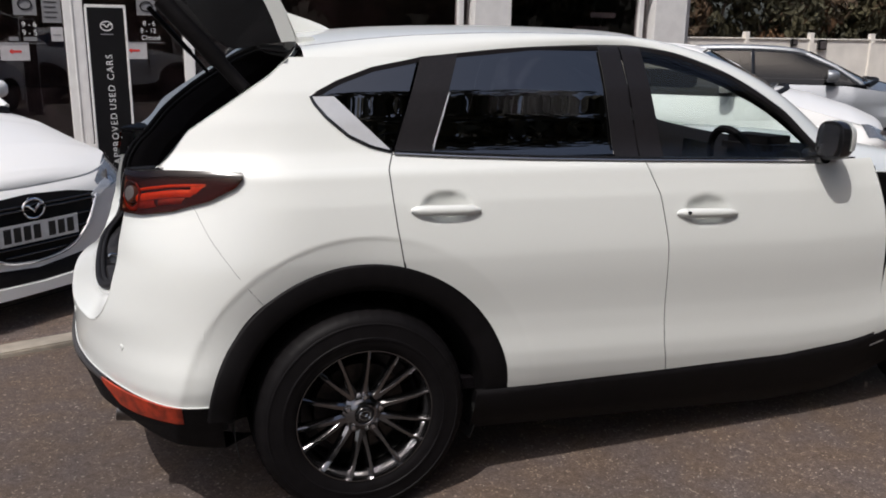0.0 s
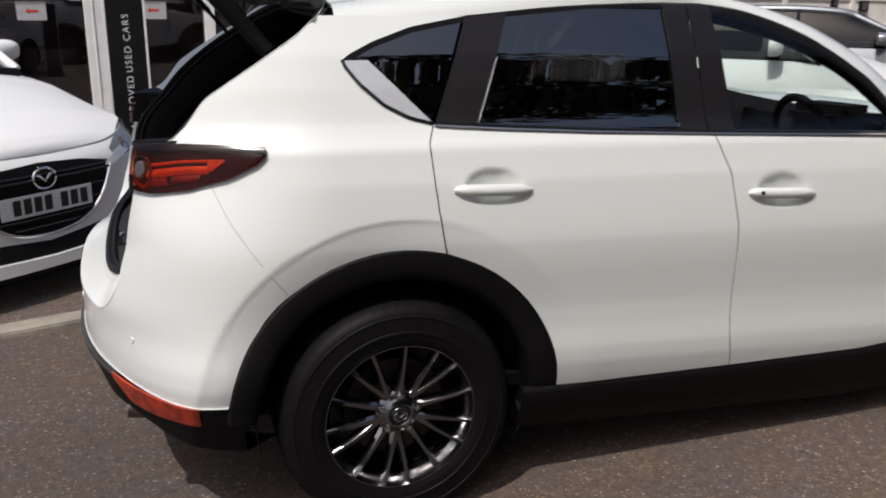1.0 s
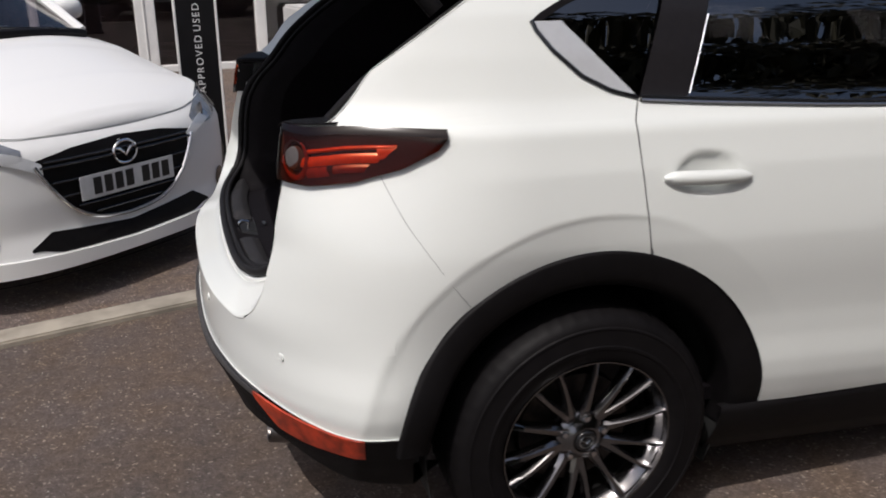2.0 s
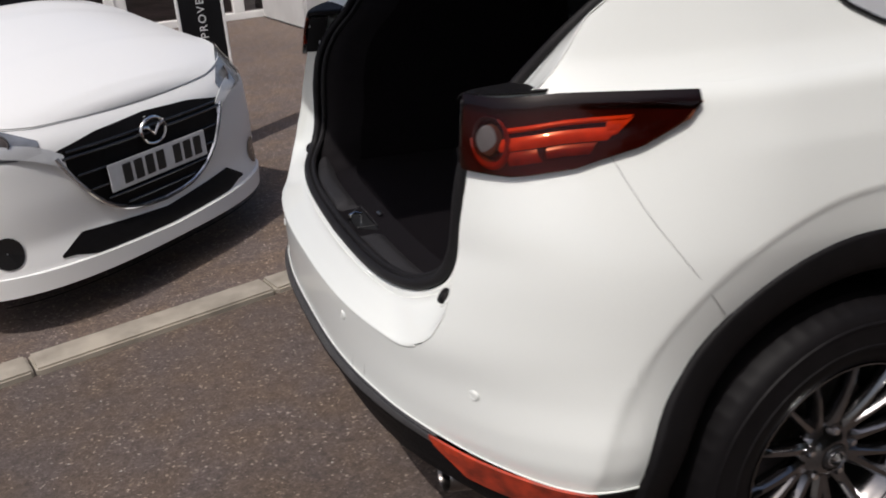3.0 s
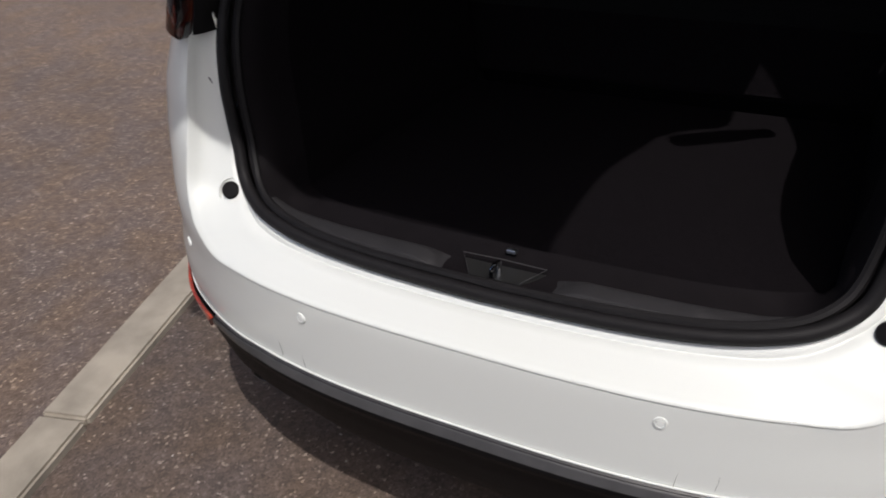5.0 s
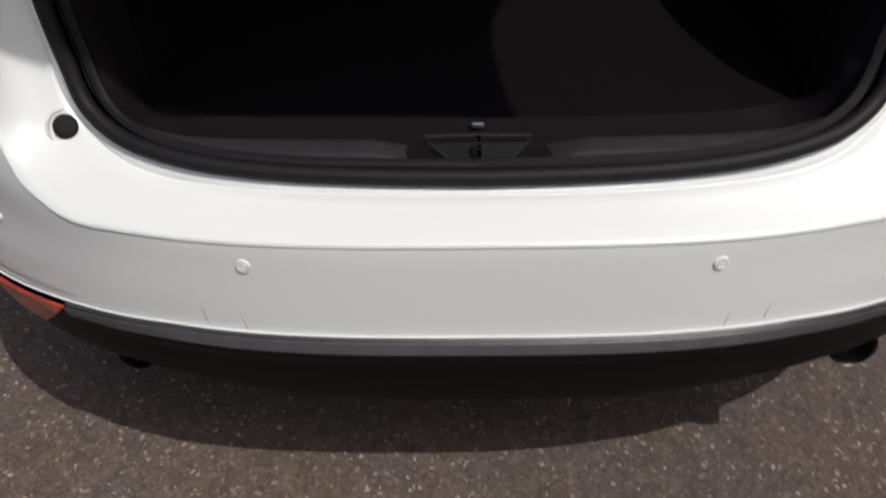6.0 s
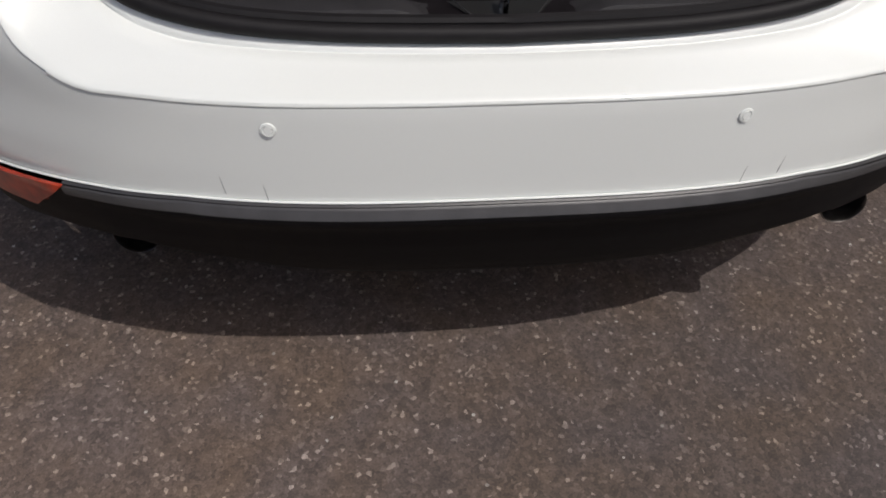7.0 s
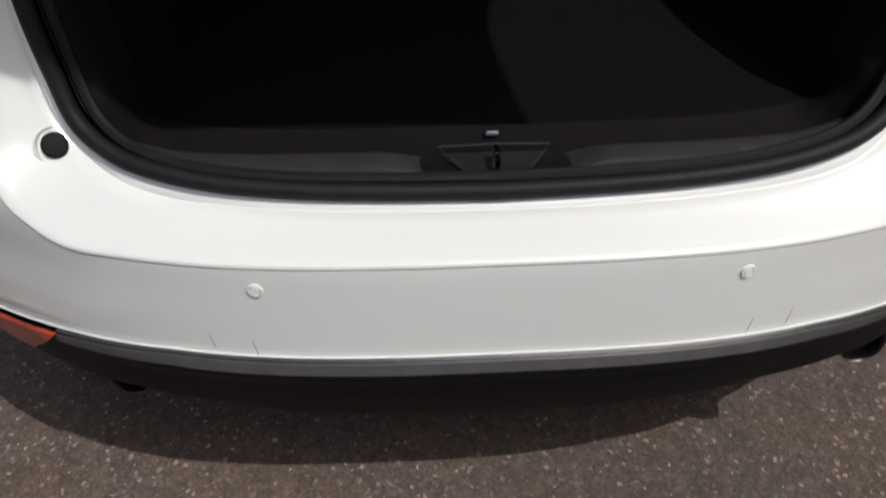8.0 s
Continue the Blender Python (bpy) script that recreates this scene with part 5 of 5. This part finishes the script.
    rows = [[nose(y, .318 + (.05 + .03 * abs(y)) * v, .022 - .020 * (abs(y) / .79) ** 5) for y in frange(-.79, .79, 49)] for v in frange(0, 1, 8)]
    part("splitter", grid(rows), paint, car, solid=.022)
    strip("bumper_underside", lambda y: .20 + low * .5, lambda y: .285, -.70, .70, .001, M_PLASTIC)
    # number plate with plain bars in place of its characters
    pl = new("number_plate")
    pl.parent = car
    c0 = nose(0, .617, .022)
    pl.matrix_basis = Matrix.Translation((c0.x, 0, c0.z))
    part("plate", box(-.004, .0, -.26, .26, -.0555, .0555, .002), M_PLATE, pl, "white number plate")
    x = -.205
    for k in range(7):
        x += .012 if k != 4 else .045
        part("plate_bar", box(.0, .0016, x, x + .042, -.039, .039), M_INK, pl)
        x += .046
    bd = new("badge")
    bd.parent = car
    c1 = nose(0, .728, .020)
    bd.matrix_basis = Matrix.Translation((c1.x, 0, c1.z))
    ring = tube([(0, .063 * math.cos(a), .052 * math.sin(a)) for a in frange(0, 2 * math.pi, 36)], .0065, 8, False)
    part("badge_ring", ring, M_CHROME, bd, "chrome oval ring badge")
    part("badge_wing", tube([(.002, -.052, .022), (.002, -.03, .017), (.002, 0, -.016), (.002, .03, .017), (.002, .052, .022)], .0075, 8), M_CHROME, bd)
    return car


parked_car("hatchback", "small white hatchback parked nose to the kerb", M_WHITE2, (-1.66, 2.161), -50.2, True, lift=.114, low=.172)
parked_car("crossover", "white crossover parked beyond the open car", M_WHITE2, (5.22, 2.784), -40.8, lift=-.06, size=1.06, stretch=.85)
parked_car("crossover", "silver crossover parked in front of the fence", M_SILVER, (7.90, 4.233), -39.7, lift=-.03, size=1.01, stretch=.97)


# ---------------------------------------------------------------- showroom building
FA, FT, FS = Vector((0.163, 8.98, 0)), 7.4, (.857, .9, .885)
show = thing("showroom", "single-storey glazed showroom with white frames and pillars", "building", kind="structure", at=tuple(FA), turn=FT, size=FS)


def build_showroom():
    u0, u1, H = -9.0, 10.65, 3.7
    part("fascia", box(u0, u1, -.12, .30, 2.85, H, .01), M_WALL, show, "plain pale fascia")
    part("roof", box(u0 - .1, u1 + .1, -.2, 8.0, H + .002, H + .12, .02), M_WALL, show)
    # Made-up wall near the glass, placed to catch daylight and brighten the interior.
    part("back_wall", box(u0, u1, 3.9, 4.1, .012, H - .01), M_SHOPDARK, show)
    part("floor", box(u0, u1, .32, 7.6, 0.0, .012), M_SHOPDARK, show)
    part("end_wall", box(u0 - .3, u0, -.1, 7.9, 0, H), M_WALL, show)
    part("end_wall", box(u1, u1 + .25, .10, 7.9, 0, H), M_WALL, show)
    for a, b_ in ((5.36, 6.17), (9.74, 10.62)):
        part("pillar", box(a, b_, -.10, .28, 0, 2.85, .01), M_FRAME, show, "white rendered pillar")
    posts = (-8.9, -7.4, -5.9, -4.4, -3.0, -1.54, .135, 5.12, 9.45)
    for k, u in enumerate(posts):
        w = .14 if k == 5 else .08 if k == 6 else .06
        part("mullion", box(u - w, u + w, -.02, .12, .10, 2.85, .012), M_FRAME, show, "white window mullion")
        if k == 5:
            part("mullion_bead", box(u - .03, u - .015, -.035, -.02, .12, 2.85), M_FRAME, show)
    part("bottom_rail", box(u0, 5.36, -.03, .13, 0, .10, .01), M_FRAME, show)
    part("bottom_rail", box(6.17, 9.74, -.03, .13, 0, .10, .01), M_FRAME, show)
    part("head_rail", box(u0, 5.36, -.02, .12, 2.72, 2.85, .01), M_FRAME, show)
    part("head_rail", box(6.17, 9.74, -.02, .12, 2.72, 2.85, .01), M_FRAME, show)
    allp = sorted(list(posts) + [u0, 5.36, 6.17, 9.74])
    for a, b_ in zip(allp, allp[1:]):
        if (a, b_) == (5.36, 6.17):
            continue
        g = part("window_pane", box(a + .06, b_ - .06, .045, .055, .10, 2.72), M_SHOPGLASS, show, "dark showroom glass")
        g.visible_shadow = False
    # a few dim shapes inside
    for u, v, w, h in ((-4.2, 2.2, 1.6, 1.1), (-2.6, 3.0, 1.2, .75), (1.5, 2.5, 1.8, 1.3), (3.8, 3.0, 1.1, .75), (7.6, 2.4, 1.7, 1.2)):
        part("display_desk", box(u, u + w, v, v + .7, .012, h, .05), M_SHOPDARK, show)
    part("counter_rail", box(8.4, 9.3, .8, .9, 1.9, 1.98, .01), M_FRAME, show)
    # an upper white band seen inside the far pane
    part("hanging_sign", box(8.55, 9.2, .5, .53, 2.15, 2.25, .004), M_FRAME, show)


def notice(u0, u1, z0, z1, m, label):
    """A sheet stuck on the inside of the glass front."""
    n = thing("window_notice", label, "notice", "notices on the showroom glass", at=tuple(FA), turn=FT, size=FS)
    part("sheet", box(u0, u1, .034, .0438, z0, z1), m, n)
    return n


def on_glass(parent, body, u, z, size, m):
    text_part("lettering", body, size, pose(u, .028, z, 90, 0, 0), m, parent, depth=.0015)


def build_notices():
    n = notice(-2.34, -2.03, 1.96, 2.36, M_PRINTGREY, "grey printed notice taped inside the glass")
    part("logo_ring", moved(tube([(.09 * math.cos(a), 0, .07 * math.sin(a)) for a in frange(0, 2 * math.pi, 24)], .010, 6, False), pose(-2.185, .030, 2.11)), M_BANNER, n)
    n = notice(-1.96, -1.70, 1.86, 2.36, M_PRINTGREY, "pale printed sheet taped inside the glass")
    for k in range(5):
        part("print_line", box(-1.93, -1.77 + .02 * (k % 2), .029, .033, 1.93 + .07 * k, 1.945 + .07 * k), M_INK, n)
    n = notice(-1.865, -1.70, 1.60, 1.80, M_PAPER, "small white sheet taped inside the glass")
    part("print_line", box(-1.84, -1.73, .029, .033, 1.68, 1.70), M_PRINTGREY, n)
    for u, z in ((-2.37, 1.455), (-.70, 1.475)):
        n = notice(u - .20, u + .19, z - .125, z + .125, M_PAPER, "white sheet with a red arrow pointing sideways")
        sx = .085
        loop = [(u - sx, .030, z), (u - .035, .030, z + .04), (u - .035, .030, z + .016), (u + sx, .030, z + .016), (u + sx, .030, z - .016), (u - .035, .030, z - .016), (u - .035, .030, z - .04)]
        part("red_arrow", poly(loop, (0, .003, 0)), M_RED, n)
    h = thing("opening_hours", "white opening-hours lettering on the dark glass", "lettering", at=tuple(FA), turn=FT, size=FS)
    on_glass(h, "9 - 6", -2.15, 1.83, .11, M_PRINTWHITE)
    on_glass(h, "9 - 5", -2.15, 1.715, .11, M_PRINTWHITE)
    part("lettering_bar", box(-2.43, -2.31, .026, .030, 1.60, 1.66), M_PRINTGREY, h)
    part("lettering_bar", box(-2.24, -2.06, .026, .030, 1.60, 1.66), M_PRINTGREY, h)
    part("rule", box(-2.75, -1.96, .026, .030, 1.565, 1.573), M_PRINTGREY, h)
    h = thing("opening_hours", "white opening-hours lettering on the dark glass", "lettering", at=tuple(FA), turn=FT, size=FS)
    on_glass(h, "8 - 6", -.45, 1.87, .10, M_PRINTWHITE)
    on_glass(h, "8 - 12", -.47, 1.765, .10, M_PRINTWHITE)
    on_glass(h, "Closed", -.44, 1.66, .10, M_PRINTWHITE)
    part("rule", box(-.90, -.24, .026, .030, 1.59, 1.598), M_PRINTGREY, h)
    n = notice(-.62, -.335, 1.99, 2.36, M_PRINTGREY, "grey printed notice taped inside the glass")
    part("logo_ring", moved(tube([(.09 * math.cos(a), 0, .07 * math.sin(a)) for a in frange(0, 2 * math.pi, 24)], .010, 6, False), pose(-.478, .030, 2.12)), M_BANNER, n)


build_showroom()
build_notices()


def build_banner():
    s = thing("display_banner", "tall black display banner with white upright lettering", "banner", at=(-.730, 3.35, 0), turn=4, size=(.94, .94, .94))
    H, w = 1.835, .130
    part("panel", box(-w, w, -.012, .012, .06, H, .003), M_BANNER, s)
    for a, b_ in ((-w - .018, -w), (w, w + .018)):
        part("edge_profile", box(a, b_, -.016, .016, .04, H + .02, .004), M_FRAME, s, "white edge profile")
    part("top_profile", box(-w - .018, w + .018, -.016, .016, H, H + .022, .004), M_FRAME, s)
    part("foot", box(-w - .03, w + .03, -.14, .14, 0, .045, .012), M_BANNER, s)
    for word, z in (("APPROVED", .842), ("USED", 1.162), ("CARS", 1.391)):
        text_part("lettering", word, .0687, pose(.004, -.014, z, 90, -90, 0), M_PRINTWHITE, s, "white upright lettering", .001, 1.25)
    for k in range(5):
        part("print_bar", box(-.022, .026, -.0145, -.012, .34 + .052 * k, .374 + .052 * k), M_PRINTWHITE, s)
    em = tube([(.042 * math.cos(a), -.014, 1.70 + .034 * math.sin(a)) for a in frange(0, 2 * math.pi, 28)], .004, 6, False)
    tube([(-.036, -.014, 1.715), (-.015, -.014, 1.71), (0, -.014, 1.688), (.015, -.014, 1.71), (.036, -.014, 1.715)], .0045, 6, True, em)
    part("emblem", em, M_PRINTWHITE, s, "plain winged ring emblem")
    part("emblem_line", box(-.045, .045, -.0145, -.012, 1.635, 1.643), M_PRINTGREY, s)


build_banner()


def build_fence():
    f = thing("fence", "cream panel fence with square posts along the yard", "fence", kind="structure", at=(9.253, 10.391, 0), turn=-.5, size=(.905, .9, .89))
    p0 = part("fence_panel", box(.05, 1.72, -.02, .02, .05, 1.745, .005), M_FENCE, f)
    c0 = part("coping", box(.0, 1.77, -.05, .05, 1.749, 1.785, .008), M_FENCE, f)
    q0 = part("fence_post", box(-.06, .06, -.06, .06, 0, 1.91, .012), M_FENCE, f)
    for i in [-3, -2, -1] + list(range(1, 18)):
        for o in (p0, c0, q0):
            n = new(o.name.split(".")[0], o.data)
            n.parent = f
            n.location = (1.77 * i, 0, 0)
    for u, w, za, zb in ((2.66, .085, 1.62, 1.77), (3.46, .12, 1.53, 1.76)):
        g = thing("floodlight", "small black floodlight on the fence", "floodlight", "floodlights on the fence", at=(9.585 + .905 * u, 10.41, 0), turn=-.5, size=(.905, .9, .89))
        part("lamp_body", box(-w, w, -.16, -.07, za, zb, .02), M_GLOSSBLACK, g)
        part("lamp_glass", box(-w + .03, w - .03, -.168, -.162, za + .03, zb - .03, .004), M_LAMPGREY, g)
        part("bracket", box(-.03, .03, -.07, -.018, za - .04, za + .05, .006), M_GLOSSBLACK, g)


build_fence()


# ---------------------------------------------------------------- plants
def leaf_cloud(centres, count, size, seed):
    """Many small bent leaves scattered through clumps; returns a bmesh."""
    rng = random.Random(seed)
    verts, faces = [], []
    for _ in range(count):
        c, r = rng.choice(centres)
        while True:
            d = Vector((rng.uniform(-1, 1), rng.uniform(-1, 1), rng.uniform(-1, 1)))
            if .05 < d.length < 1:
                break
        p = Vector(c) + d.normalized() * d.length ** .5 * r
        q = Euler((rng.uniform(0, 6.3), rng.uniform(0, 6.3), rng.uniform(0, 6.3))).to_matrix()
        s = size * rng.uniform(.6, 1.4)
        k = len(verts)
        for a in ((-.5, 0, 0), (0, -.28, .06), (.6, 0, -.05), (0, .28, .06)):
            verts.append(p + q @ (Vector(a) * s))
        faces.append((k, k + 1, k + 2, k + 3))
    me = bpy.data.meshes.new("leaves")
    me.from_pydata(verts, [], faces)
    bm = bmesh.new()
    bm.from_mesh(me)
    bpy.data.meshes.remove(me)
    return bm


def build_tree(name, at, height, seed, leaves=11000, m=M_LEAF, leaf=.5):
    rng = random.Random(seed)
    t = thing(name, "tall leafy tree at the edge of the yard", "tree", "trees behind the yard", at=at)
    th = height * .35
    bm = tube([(0, 0, -.05), (.05, 0, th * .5), (0, .08, th), (.1, 0, height * .72)], [height * .030, height * .024, height * .018, height * .006], 10)
    centres = []
    for k in range(11):
        a = k * 2.4 + rng.uniform(-.3, .3)
        z0 = th * rng.uniform(.8, 1.7)
        L = height * rng.uniform(.16, .28)
        e = Vector((math.cos(a) * L, math.sin(a) * L, z0 + L * rng.uniform(.4, .9)))
        tube([(0, 0, z0), (e.x * .5, e.y * .5, z0 + (e.z - z0) * .6), tuple(e)], [height * .011, height * .007, height * .003], 7, True, bm)
        centres.append((e, height * rng.uniform(.10, .16)))
        centres.append((e * .6 + Vector((0, 0, height * .18)), height * rng.uniform(.10, .15)))
    centres.append((Vector((0, 0, height * .82)), height * .15))
    for k in range(9):
        a = k * 2.4 + 1
        r = height * rng.uniform(.02, .16)
        centres.append((Vector((math.cos(a) * r, math.sin(a) * r, height * rng.uniform(.10, .36))), height * rng.uniform(.08, .12)))
    part("trunk", bm, M_BARK, t)
    part("crown", leaf_cloud(centres, leaves, leaf, seed), m, t, smooth=False)
    return t


def build_hedge():
    rng = random.Random(5)
    cA, cB = [], []
    for i in range(-5, 54):
        u = i * .62
        p = Vector((9.1, 11.94, 0)) + Vector((math.cos(radians(7.3)), math.sin(radians(7.3)), 0)) * u * .87
        for k in range(3):
            c = (p + Vector((rng.uniform(-.4, .4), rng.uniform(-.4, 1.2), rng.uniform(.7, 3.9))), rng.uniform(.5, .95))
            (cB if rng.random() < .45 else cA).append(c)
    h = thing("hedge", "overgrown green and rust-coloured shrubs behind the fence", "hedge", kind="stuff")
    part("green_leaves", leaf_cloud(cA, 34000, .20, 8), M_LEAF, h, smooth=False)
    part("rusty_leaves", leaf_cloud(cB, 22000, .20, 9), M_LEAF2, h, smooth=False)
    bm = bmesh.new()
    for i in range(40):
        p = Vector((9.1, 12.2, 0)) + Vector((math.cos(radians(7.3)), math.sin(radians(7.3)), 0)) * (i * .73)
        tube([p, p + Vector((rng.uniform(-.2, .2), .1, 1.5)), p + Vector((rng.uniform(-.6, .6), .2, 3.6))], [.05, .04, .015], 6, True, bm)
    part("stems", bm, M_BARK, h)


build_hedge()
for k, (tx, ty, hh) in enumerate(((-1.0, -14.5, 11.0), (3.0, -13.5, 12.5), (7.0, -14.2, 14.0), (11.5, -14.0, 12.0), (16.0, -13.5, 13.0), (21.0, -12.5, 12.0), (25.0, -9.0, 11.0))):
    build_tree("tree", (tx, ty, 0), hh * 1.28, 20 + k)


def build_block():
    b = thing("concrete_block", "pale grey concrete block on the forecourt", "block", at=(1.08, 8.3, 0), turn=9)
    part("block", box(-.42, .42, -.72, .72, 0, .80, .03), M_WALL, b)


build_block()
